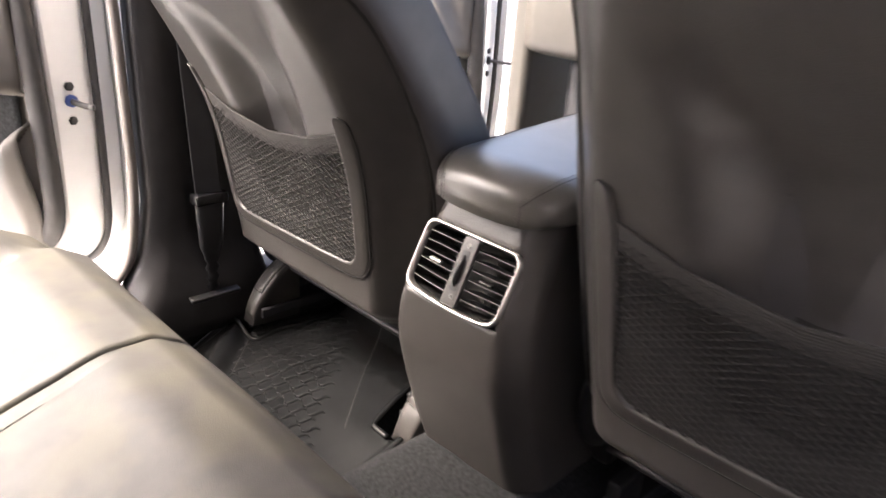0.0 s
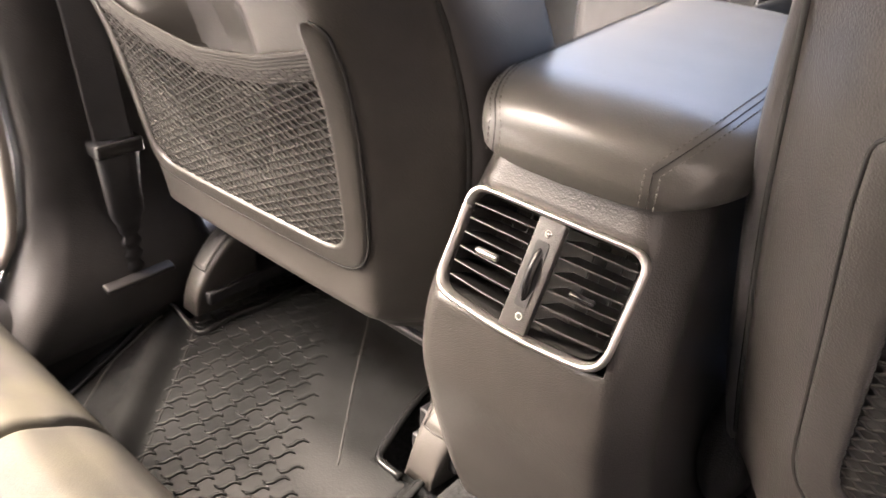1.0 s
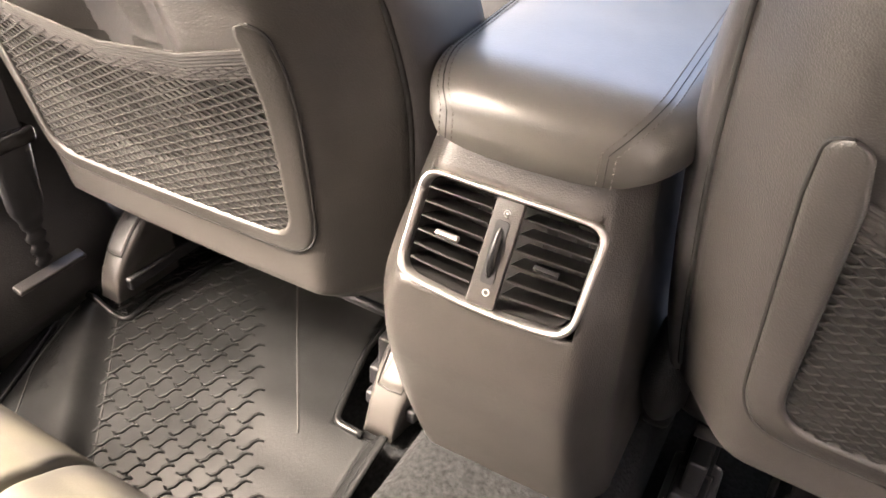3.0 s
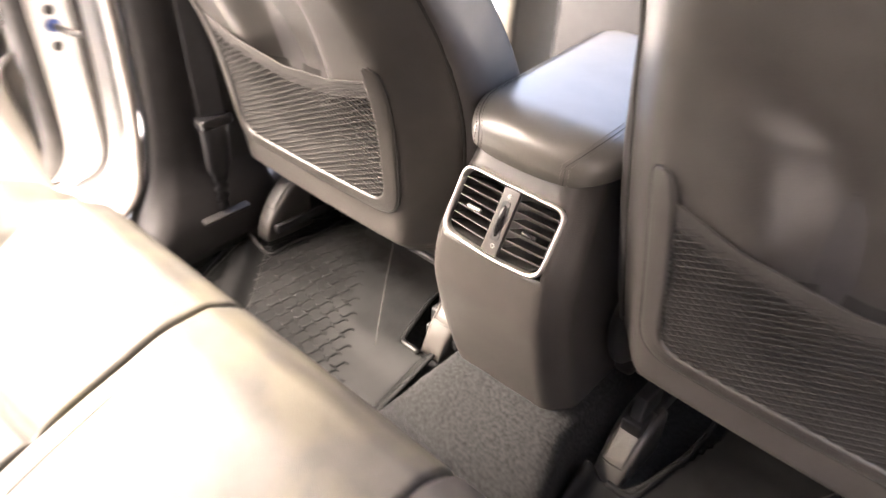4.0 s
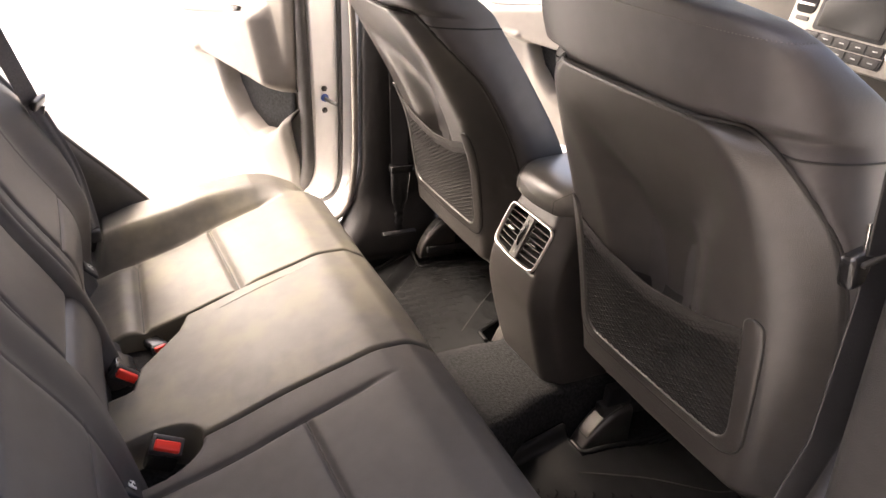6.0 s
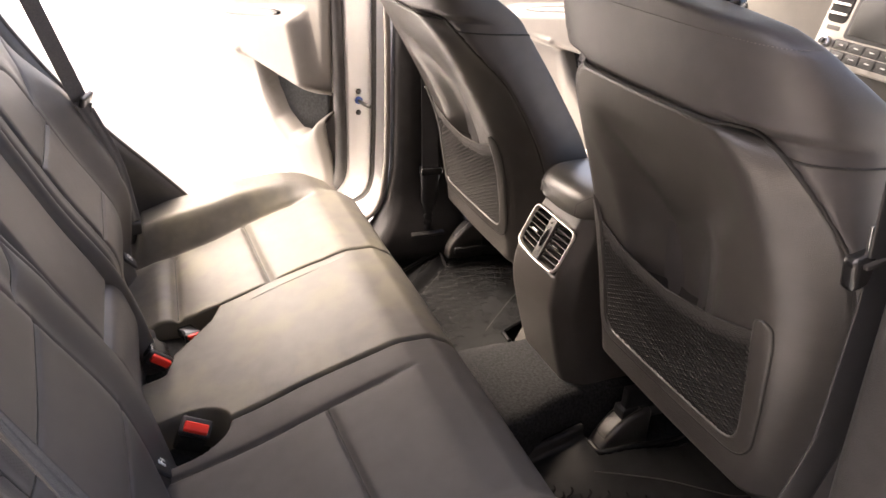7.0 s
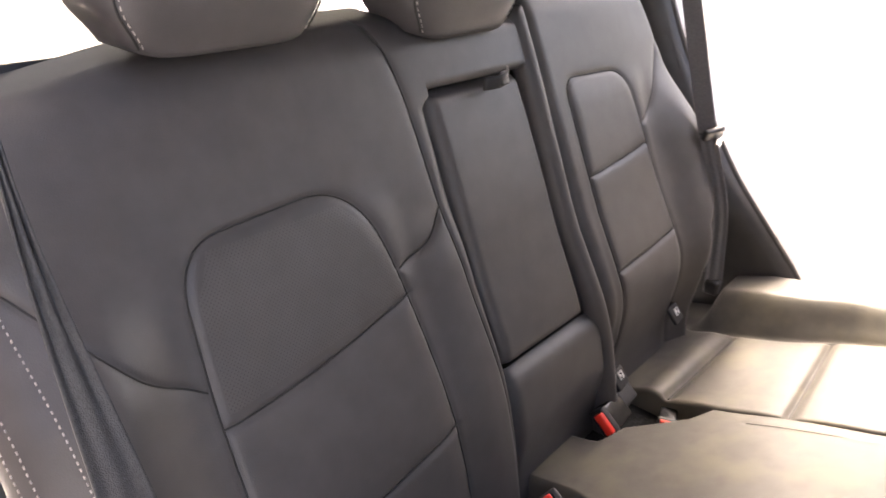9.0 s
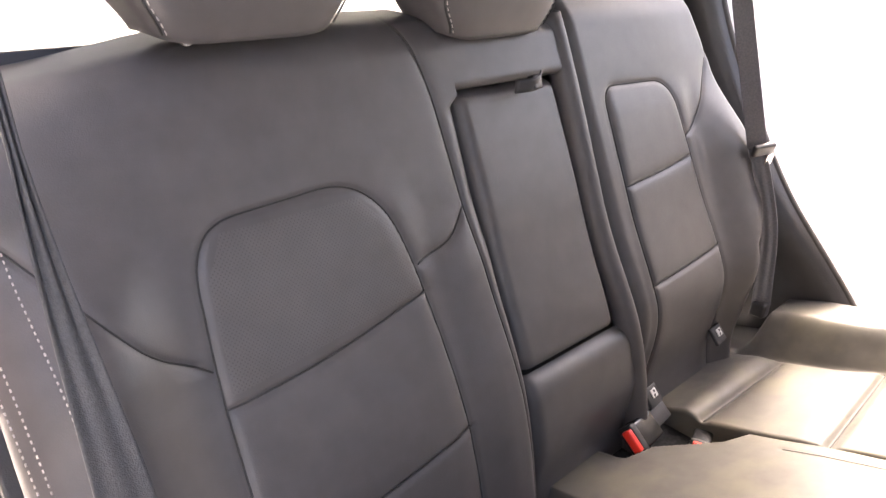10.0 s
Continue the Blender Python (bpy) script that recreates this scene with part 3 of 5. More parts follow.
    outer_r = np.stack([np.interp(so * d[-1], d, outer_u[:, i]) for i in (0, 1)], 1)
    rows = []
    for t, h in ((0, -0.004), (0, 0.0035), (0.10, 0.006), (0.22, 0.0052), (0.5, 0.0038), (0.85, 0.0030), (0.96, 0.0018), (1.0, -0.003)):
        rows.append([lift(*(a * (1 - t) + b * t), h) for a, b in zip(inner_u, outer_r)])
    sheet("pocket_frame", np.array(rows), SHELL, top, "raised plastic frame round the pocket net", flip=True)
    for path, r, h in ((outer_r, 0.0016, 0.0006),):
        tube("frame_gap", [lift(u, z, h) for u, z in path], r, SEAM, top, "", 5)
    bandz = lambda u: float(np.interp(u, [-0.19, -0.10, 0.0, 0.10, 0.19], [0.966, 0.940, 0.931, 0.945, 0.972]))
    taut = lambda u, z, h: np.array([u, min(float(shell_y(0.178, z)), float(shell_y(u, z))) - h - 0.006 * float(smooth(0.84, 0.95, z)) * (1 - (u / 0.18) ** 2), z]) + off
    # black sheet over the shell, coloured as the shade seen through the net
    nb = np.array([[lift(u, 0.757 + (bandz(u) - 0.775) * k, 0.0015) for u in np.linspace(-0.172, 0.172, 40)] for k in np.linspace(0, 1, 24)])
    sheet("pocket_lining", nb, SEAM, top, "black sheet standing in for the shade behind the net", flip=False)
    # net of wavy cords, each meeting its neighbours
    cords, pitch, wave = [], 0.0045, 0.0175
    k = 0
    z0 = 0.748
    while z0 + k * pitch < 0.985:
        seg, us = [], np.arange(-0.188, 0.1881, wave / 6)
        for u in us:
            zc = z0 + k * pitch + 0.0022 * (1 if k % 2 else -1) * math.cos(2 * math.pi * u / wave)
            side = 0.178 + 0.010 * (zc - 0.757) / 0.23
            low = 0.748 + 0.030 * max(0, abs(u) - 0.145) / 0.035
            if zc < bandz(u) - 0.012 and zc > low and abs(u) < side:
                seg.append(taut(u, zc, 0.002))
            else:
                if len(seg) > 4:
                    cords.append(tube_data(seg, 0.0013, 5))
                seg = []
        if len(seg) > 4:
            cords.append(tube_data(seg, 0.0013, 5))
        k += 1
    net = many("pocket_net", cords, NET, top, "stretchy diamond mesh pocket net")
    tagged(net, kind="stuff")
    us = np.linspace(-0.185, 0.185, 60)
    B = np.array([[taut(u, bandz(u) - 0.026 + 0.026 * t, 0.0026 + 0.0004 * math.sin(t * 50)) for u in us] for t in np.linspace(0, 1, 43)])
    sheet("elastic_band", B, BAND, top, "ribbed elastic top band of the pocket", 0.0022)
    # headrest on two posts
    for s in (-1, 1):
        tube("headrest_post", resample([(cx + 0.066 * s, -0.085, 1.335 + dz), (cx + 0.066 * s, -0.10, 1.43 + dz)], 0.02), 0.0065, STEEL, top, "polished steel post", 12)
        tube("post_collar", [(cx + 0.066 * s, -0.083, 1.350 + dz), (cx + 0.066 * s, -0.087, 1.368 + dz)], [0.017, 0.014], GLOSS_BLACK, top, "", 12)
    rings = []
    for t in np.linspace(0, 1, 18):
        w = 0.135 * (math.sin(math.pi * (0.08 + 0.84 * t)) ** 0.35)
        dd = 0.055 * (math.sin(math.pi * (0.06 + 0.88 * t)) ** 0.4)
        rings.append([(cx + w * math.copysign(abs(math.cos(a)) ** 0.6, math.cos(a)), -0.10 + dd * math.copysign(abs(math.sin(a)) ** 0.7, math.sin(a)), 1.415 + dz + 0.17 * t) for a in np.linspace(0, 2 * math.pi, 40, endpoint=False)])
    loft("headrest", np.array(rings), LEATHER, top, "grey leather headrest")
    # seat cushion and its plastic side covers
    ring = []
    for y in np.linspace(0.15, 0.60, 26):
        e = min(1.0, (0.60 - y) / 0.06 + 0.25, (y - 0.15) / 0.05 + 0.4)
        ring.append([(cx + 0.262 * math.copysign(abs(math.cos(a)) ** 0.4, math.cos(a)), y, 0.615 + dz + 0.085 * e * math.copysign(abs(math.sin(a)) ** 0.45, math.sin(a))) for a in np.linspace(0, 2 * math.pi, 40, endpoint=False)])
    loft("seat_cushion", np.array(ring), LEATHER, top, "grey leather seat cushion")
    for s in (-1, 1):
        block("side_cover", (0.035, 0.34, 0.12), (cx + s * 0.262, 0.32, 0.60 + dz), TRIM, top, "charcoal plastic side cover", 0.015, (4, 0, 0))
        ring = []
        for t in np.linspace(0, 1, 12):
            r = 0.062 * math.sin(math.pi * (0.12 + 0.76 * t)) ** 0.5
            ring.append([(cx + s * (0.238 + 0.045 * t), 0.15 + 0.85 * r * math.cos(a), 0.64 + dz + 1.15 * r * math.sin(a)) for a in np.linspace(0, 2 * math.pi, 28, endpoint=False)])
        loft("recliner_cover", np.array(ring), TRIM, top, "rounded charcoal recliner cover", flip=s < 0)
    for ob in top.children:
        tilted(ob)
    block("seat_pan", (0.46, 0.38, 0.05), (cx, 0.36, 0.575 + dz), DARK, top, "", 0.01)
    tube("cross_bar", resample([(cx - 0.22, 0.105, 0.608 + dz), (cx + 0.235, 0.105, 0.608 + dz)], 0.05), 0.0065, DARK, top, "black painted cross bar under the seat", 8)
    for s in (-1, 1):
        x = cx + s * 0.205
        block("rail", (0.034, 0.52, 0.03), (x, 0.36, 0.495 + dz), DARK, top, "", 0.004)
        block("rail_foot", (0.02, 0.06, 0.05), (x, 0.14, 0.53 + dz), DARK, top, "", 0.004)
    return top


front_seat(0.404, 0.0, "grey leather front seat with a net map pocket", 0.0)
front_seat(-0.385, -0.022, "grey leather front seat beside the open door", 0.22)


def rail_cap(x, y, z, label, k=1.0):
    """Rounded plastic cover over the rear end of a seat rail, with a raised panel."""
    top = empty("rail_cover", label, "rail cover", "seat rail covers", (x, y, z - 0.03))
    height = lambda t: z + k * (-0.066 + 0.100 * math.sin(0.5 * math.pi * min(1.0, t / 0.92)) ** 0.8)
    rows = []
    for t in np.linspace(0, 1, 22):
        w = k * (0.028 - 0.008 * (1 - t) ** 3)
        zt = height(t)
        sec = rounded([(-w, z - 0.085), (-w * 0.96, zt), (w * 0.96, zt), (w, z - 0.085)], [0, 0.012, 0.012, 0], 5, closed=False)
        rows.append([(x + a, y + k * (-0.052 + 0.12 * t), b) for a, b in sec])
    rows.insert(0, [(p[0], p[1] - 0.004, z - 0.085) for p in rows[0]])
    sheet("cover", np.array(rows), SHELL, top, "grey plastic rail end cover", 0.003)
    on = lambda a, t, h: np.array([x + k * a, y + k * (-0.052 + 0.12 * t), height(t) + h])
    ring = resample(rounded([(-0.015, 0.20), (0.015, 0.20), (0.017, 0.84), (-0.017, 0.84)], [0.010, 0.010, 0.010, 0.010], 4), 0.02, True)
    P = np.array([[on(0.001 * (a * 1000) * s, 0.52 + (b - 0.52) * s, h) for a, b in ring] for s, h in ((1.04, -0.0005), (0.99, 0.0022), (0.9, 0.0028), (0.0, 0.003))])
    sheet("raised_panel", np.concatenate([P, P[:, :1]], 1), SHELL, top, "", flip=True)
    tube("panel_gap", [on(a * 1.12, 0.52 + (b - 0.52) * 1.06, 0.0003) for a, b in np.vstack([ring, ring[:1]])], 0.0011, SEAM, top, "", 5)
    if k == 1.0:
        return
    block("clip", (0.03 * k, 0.014, 0.02), (x, y + 0.058 * k, z + 0.040 * k), DARK, top, "black retaining clip", 0.003)
    block("clip_bolt", (0.012, 0.01, 0.01), (x + 0.01, y + 0.05 * k, z + 0.052 * k), SEAL, top, "", 0.003)
    block("rail_foot", (0.07 * k, 0.16, 0.02), (x, y + 0.05, z - 0.06), DARK, top, "black rail end", 0.004)


rail_cap(-0.150, 0.105, 0.522, "grey plastic seat rail cover beside the tunnel", 1.02)
rail_cap(-0.565, 0.065, 0.568, "grey plastic seat rail cover beside the sill", 0.82)
rail_cap(0.200, 0.095, 0.475, "dark grey seat rail cover beside the tunnel")
rail_cap(0.61, 0.095, 0.50, "dark grey seat rail cover beside the sill")


# ---- centre console ----
def console():
    top = empty("centre_console", "grey plastic centre console with rear air vents", "console", "", (0.015, 0.2, 0.52))
    yb = curve_fn([0.50, 0.56, 0.64, 0.71, 0.777, 0.857, 0.90, 0.93], [0.028, 0.008, -0.012, -0.024, -0.018, 0.016, 0.034, 0.045])
    wl = curve_fn([0.50, 0.58, 0.66, 0.73, 0.80, 0.93], [0.085, 0.100, 0.112, 0.116, 0.104, 0.082])
    wr = curve_fn([0.50, 0.60, 0.70, 0.80, 0.93], [0.128, 0.122, 0.116, 0.108, 0.094])
    rows = []
    for z in np.linspace(0.50, 0.93, 50):
        y, l, r = float(yb(z)), float(wl(z)), float(wr(z))
        sec = rounded([(-l + 0.012, 0.75), (-l, y + 0.034), (-l + 0.026, y), (r - 0.026, y), (r, y + 0.034), (r - 0.012, 0.75)], [0, 0.012, 0.010, 0.010, 0.012, 0], 7, closed=False)
        sec = np.array([(a, b - 0.006 * max(0, 1 - (a / 0.1) ** 2) * (1 if b < y + 0.02 else 0)) for a, b in sec])
        s = np.concatenate([[0], np.cumsum(np.linalg.norm(np.diff(sec, axis=0), axis=1))])
        q = np.sort(np.concatenate([np.linspace(0, s[-1], 60), np.linspace(s[-1] / 2 - 0.16, s[-1] / 2 + 0.16, 60)]))
        rows.append([(np.interp(v, s, sec[:, 0]), np.interp(v, s, sec[:, 1]), z) for v in q])
    H = np.array(rows)
    keep = []
    for f in grid_faces(H.shape[1], H.shape[0]):
        c = H.reshape(-1, 3)[list(f)].mean(0)
        if not (abs(c[0]) < 0.077 and 0.776 < c[2] < 0.857 and c[1] < 0.06):
            keep.append(f)
    ob = link("housing", H.reshape(-1, 3), keep, SHELL, top, "moulded grey plastic console housing")
    ob.modifiers.new("thickness", "SOLIDIFY").thickness = 0.003
    # vent face frame of reference
    e0 = np.array([0.002, (0.016 - 0.018) / 2, 0.817])
    ex = np.array([1.0, 0, 0])
    ev = np.array([0, 0.034, 0.080]) / math.hypot(0.034, 0.080)
    en = np.cross(ex, ev)
    on = lambda a, v, h: e0 + ex * a + ev * v + en * h
    outline = resample(rounded([(-0.073, 0.0425), (0.076, 0.0425), (0.071, -0.0435), (0.0, -0.049), (-0.078, -0.0425)], [0.014, 0.016, 0.018, 0.2, 0.018], 8), 0.004, True)
    rim = []
    for t, h in ((1.085, 0.0), (1.08, 0.0035), (1.06, 0.0052), (1.03, 0.0045), (1.008, 0.001), (1.0, -0.006)):
        sx, sv = t, 1 - (1 - t) * 1.45
        rim.append([on(a * sx, v * sv, h + 0.003) for a, v in outline])
    R = np.array(rim)
    R = np.concatenate([R, R[:, :1]], 1)
    sheet("vent_bezel", R, CHROME, top, "satin silver vent surround", flip=True)
    # dark duct behind
    duct = np.array([[on(a * k, v * k, h) for a, v in outline] for k, h in ((0.97, 0.002), (0.95, -0.02), (0.93, -0.034), (0.3, -0.035), (0.0, -0.035))])
    duct = np.concatenate([duct, duct[:, :1]], 1)
    sheet("vent_duct", duct, SEAM, top, "black vent duct", flip=True)
    # middle strip with the thumb wheel and its marks
    strip = rounded([(-0.011, 0.043), (0.013, 0.043), (0.010, -0.047), (-0.015, -0.047)], 0.002, 3)
    M = Matrix(((ex[0], ev[0], en[0], e0[0]), (ex[1], ev[1], en[1], e0[1]), (ex[2], ev[2], en[2], e0[2]), (0, 0, 0, 1)))
    slab("middle_strip", [(a, b) for a, b in strip], 0.0062, SHELL, top, "grey strip between the vents", M @ Matrix.Translation((0, 0, 0.001)), 0.0015)
    wheel = []
    for k in np.linspace(-1, 1, 17):
        wheel.append(on(-0.001, 0.021 * k - 0.001, 0.0035 + 0.0065 * (1 - k * k)))
    tube("thumb_wheel", wheel, [0.0042] * 17, GLOSS_BLACK, top, "ribbed black thumb wheel", 8, up=en)
    slot = rounded([(-0.0062, 0.026), (0.0052, 0.026), (0.0048, -0.027), (-0.0068, -0.027)], 0.003, 3)
    slab("wheel_slot", [(a, b) for a, b in slot], 0.0008, DARK, top, "", M @ Matrix.Translation((0, 0, 0.0072)))
    block("wheel_mark", (0.0055, 0.0015, 0.0015), tuple(on(-0.001, -0.0165, 0.0085)), LABEL, top, "white mark on the wheel", 0.0004, (23, 0, 0))
    for v, fill in ((0.0325, 0.55), (-0.034, 1.0)):
        ring = [on(0.001 + 0.0026 * math.cos(t), v + 0.0026 * math.sin(t), 0.0078) for t in np.linspace(0, 2 * math.pi * (1 if fill == 1 else 0.8), 20)]
        tube("open_mark", ring, 0.0006, LABEL, top, "small white ring mark", 5)
    c = on(0.001, 0.0325, 0.0076)
    tube("open_dot", [c, c + en * 0.0006], 0.0012, LABEL, top, "", 8)
    # two banks of slats with a slider tab each
    for lo, hi, bank in ((-0.0715, -0.014, 0), (0.0135, 0.0735, 1)):
        for k in range(6):
            v = 0.0315 - 0.0122 * k
            a0, a1 = lo + 0.0006 * k * (1 if bank == 0 else -0.4) - 0.0045 * k / 5 * (1 - bank), hi - 0.0006 * k
            sag = lambda a: -0.0035 * (1 - (a / 0.078) ** 2) * (k / 5)
            rows = [[on(a, v + dv + sag(a), h) for a in np.linspace(a0, a1, 9)] for h, dv in ((-0.030, 0.0005), (0.0015, 0.0008), (0.0030, 0.0004), (0.0030, -0.0010), (0.0012, -0.0014), (-0.030, -0.0012))]
            sheet("slat", np.array(rows), SLAT, top, "")
        mid = (lo + hi) / 2
        block("slider_tab", (0.021, 0.005, 0.0055), tuple(on(mid - 0.001 if bank else mid - 0.002, -0.002, 0.0045)), CHROME if bank == 0 else GLOSS_BLACK, top,
              "bright slider tab" if bank == 0 else "black slider tab", 0.0016, (23, 0, 0))
        for q in (-0.019, -0.008, 0.006, 0.018):
            rows = [on(mid + q, v, -0.030) for v in np.linspace(-0.036, 0.036, 5)]
            tube("turning_vane", rows, 0.0011, DARK, top, "", 4)
    # padded lid
    lid = empty("console_lid", "grey padded leather lid on the centre console", "armrest lid", "", (0.01, 0.15, 0.90))
    rows = []
    for t in np.linspace(0, 1, 40):
        y = 0.003 + 0.335 * t
        e = min(1.0, (t + 0.004) / 0.17)
        round_f = math.sqrt(max(0.0, 1 - (1 - e) ** 2))
        back = math.sqrt(max(0.0, 1 - max(0.0, (t - 0.9) / 0.1) ** 2))
        hw_l, hw_r = (0.072 + 0.033 * round_f) * (0.9 + 0.1 * back), (0.072 + 0.040 * round_f) * (0.9 + 0.1 * back)
        zb = 0.893 + 0.004 * t
        zt = zb + 0.016 + 0.036 * round_f * (0.45 + 0.55 * back) + 0.020 * t
        sec = []
        for a in np.linspace(-math.pi / 2, 1.5 * math.pi, 48, endpoint=False):
            c, s = math.cos(a), math.sin(a)
            x = 0.011 + (hw_r if c > 0 else hw_l) * math.copysign(abs(c) ** 0.45, c)
            z = (zb + zt) / 2 + (zt - zb) / 2 * math.copysign(abs(s) ** (0.5 if s > 0 else 0.62), s) + (0.006 * (1 - (x / 0.11) ** 2) if s > 0 else 0)
            sec.append((x, y + 0.016 * (x / 0.1) ** 2 * (1 - t), z))
        rows.append(sec)
    P = np.array(rows)
    loft("padded_cover", P, LEATHER_SLICK, lid, "soft grained grey leather cover", flip=True)
    for s, i0 in ((1, 20), (-1, 30)):
        low = P[0, 24 - i0 if s > 0 else 72 - i0]
        down = [low * (1 - k) + P[0, i0] * k for k in np.linspace(0, 0.9, 6)]
        seam = np.vstack([down, P[0:37, i0]]) + np.array([0, -0.0008, 0.0004])
        tube("lid_seam", seam, 0.00045, SEAM, lid, "", 5)
        for q in (-0.0055, 0.0055):
            side = P[0:37, i0 + (1 if q > 0 else -1)] - P[0:37, i0]
            side /= np.linalg.norm(side, axis=1)[:, None] + 1e-9
            side = np.vstack([np.tile([math.copysign(1, side[0, 0]), 0, 0], (6, 1)), side])
            stitches("lid_stitching", seam + side * 0.0055 + np.array([0, -0.0004, 0.0003]), THREAD_DARK, lid, "", 0.0035, 0.0018, 0.0005)


console()


# ---- rear seat ----
back_y = curve_fn([0.55, 0.65, 0.72, 0.80, 0.943, 1.03, 1.17, 1.25, 1.30], [-0.758, -0.778, -0.793, -0.817, -0.888, -0.926, -0.988, -1.028, -1.06])
cush_z = curve_fn([-0.86, -0.77, -0.63, -0.53, -0.43, -0.36, -0.32, -0.285], [0.59, 0.612, 0.652, 0.690, 0.722, 0.740, 0.740, 0.724])


def groove(A, B, lines, depth, width):
    d = np.full(A.shape, 9.0)
    for line in lines:
        d = np.minimum(d, to_line(A, B, line))
    return depth * np.exp(-(d / width) ** 2) + 0.45 * depth * np.exp(-(d / (width * 3.5)) ** 2)


def back_section(name, thing, x_lo, x_hi, z_lo, z_top, lines, mat, extra=None, round_x=0.03, round_top=0.05, label="", butt=9.0, drop=None):
    """A padded backrest panel facing forward; lines: sewn grooves in (x, z)."""
    nx, nz = max(24, int((x_hi(1.0) - x_lo(1.0)) / 0.0025)), 260
    zs = z_lo + (z_top - z_lo) * np.linspace(0, 1, nz)
    P = np.empty((nz, nx, 3))
    for j, z in enumerate(zs):
        P[j, :, 0] = x_lo(z) + (x_hi(z) - x_lo(z)) * (0.5 - 0.5 * np.cos(math.pi * np.linspace(0, 1, nx)))
        P[j, :, 2] = z
    def face(A, B):
        lo, hi = np.vectorize(x_lo)(B), np.vectorize(x_hi)(B)
        rx = np.clip(1 - np.minimum(A - lo + 0.04 * smooth(butt - 0.02, butt + 0.01, B), hi - A) / round_x, 0, 1)
        rt = np.clip(1 - (z_top - B) / round_top, 0, 1)
        y = back_y(B) - round_x * 1.2 * (1 - np.sqrt(np.clip(1 - rx ** 2, 0, 1))) - round_top * (1 - np.sqrt(np.clip(1 - rt ** 2, 0, 1)))
        y = y - groove(A, B, lines, 0.0036, 0.0030)
        return y + extra(A, B) if extra is not None else y

    P[:, :, 1] = face(P[:, :, 0], P[:, :, 2])
    if drop is not None:
        P[:, :, 2] -= drop(P[:, :, 0], P[:, :, 2])
    back = P[-1].copy()
    back[:, 1] -= 0.06
    P = np.concatenate([P, back[None]], 0)
    ob = sheet(name, P, mat, thing, label, flip=True)
    for line in lines:
        L = resample(line, 0.006)
        L = L[L[:, 1] < z_top - 0.006]
        tube("seam", np.stack([L[:, 0], face(L[:, 0], L[:, 1]) + 0.0009, L[:, 1]], 1), 0.0011, SEAM, thing, "", 5)
    return ob


def rear_back_right():
    t = empty("rear_seat_back", "wide grey leather rear seat back with folded armrest", "seat back", "rear seat backs", (0.4, -0.95, 0.62))
    ins = rounded([(0.560, 0.56), (0.556, 0.93), (0.546, 1.083), (0.318, 1.093), (0.276, 0.95), (0.256, 0.56)], [0, 0.1, 0.055, 0.075, 0.1, 0], 10, closed=False)
    s1 = rounded([(0.556, 0.919), (0.43, 0.928), (0.278, 0.955)], [0, 0.1, 0], 6, closed=False)
    s2 = rounded([(0.558, 0.765), (0.42, 0.772), (0.264, 0.792)], [0, 0.1, 0], 6, closed=False)
    wr = rounded([(0.281, 0.985), (0.22, 0.998), (0.186, 1.030)], [0, 0.04, 0], 6, closed=False)
    wl = rounded([(0.557, 0.955), (0.61, 0.990), (0.655, 1.045), (0.71, 1.112)], [0, 0.06, 0.06, 0], 8, closed=False)
    side = rounded([(0.225, 1.27), (0.195, 1.19), (0.184, 1.03), (0.170, 0.80), (0.165, 0.56)], [0, 0.05, 0.1, 0.1, 0], 6, closed=False)

    def pad(A, B):
        insert = smooth(0.25, 0.30, A) * (1 - smooth(0.53, 0.575, A)) * (1 - smooth(1.04, 1.10, B))
        bol = smooth(0.565, 0.66, A) * (1 - smooth(0.98, 1.12, B))
        bol_in = (1 - smooth(0.20, 0.27, A)) * (1 - smooth(0.95, 1.04, B))
        return 0.006 * insert + 0.045 * bol + 0.010 * bol_in - 0.036 * smooth(0.655, 0.745, A) * (1 - smooth(1.06, 1.14, B))
    back_section("cushioned_back", t, lambda z: 0.152, lambda z: 0.735 - 0.02 * float(smooth(1.1, 1.3, z)), 0.56, 1.250, [ins, s1, s2, wr, wl, side], LEATHER, pad, 0.03, 0.04, "padded grey leather with sewn insert", butt=1.162,
                 drop=lambda A, B: smooth(1.13, 1.25, B) * (0.002 + 0.034 * smooth(0.40, 0.70, A)))
    # pale double stitching down the outer bolster
    for x0, x1, z0, z1 in ((0.700, 0.684, 1.10, 0.84), (0.736, 0.722, 1.06, 0.80), (0.728, 0.714, 1.07, 0.80)):
        k = np.linspace(0, 1, 40)
        x, z = x0 + (x1 - x0) * k, z0 + (z1 - z0) * k
        e = np.clip(1 - (0.735 - x) / 0.03, 0, 1)
        y = back_y(z) + pad(x, z) - 0.036 * (1 - np.sqrt(np.clip(1 - e ** 2, 0, 1))) + 0.0012
        stitches("bolster_stitching", np.stack([x, y, z], 1), THREAD, t, "", 0.0045, 0.002, 0.0008)
    # punched panel in the upper insert lies just over the leather
    zs, nx = np.linspace(0.962, 1.075, 26), 40
    P = np.empty((26, nx, 3))
    for j, z in enumerate(zs):
        lo = np.interp(z, [0.96, 1.04, 1.075], [0.287, 0.310, 0.345])
        hi = np.interp(z, [0.96, 1.045, 1.075], [0.546, 0.540, 0.515])
        x = np.linspace(lo, hi, nx)
        zz = z - (0.030 * (x - 0.28) / 0.27) * (1 - (z - 0.962) / 0.113)
        P[j] = np.stack([x, back_y(zz) + pad(x, zz) + 0.0012 - groove(x, zz, [ins, s1], 0.0055, 0.003), zz], 1)
    sheet("punched_panel", P, PUNCHED, t, "finely perforated leather panel", flip=True)
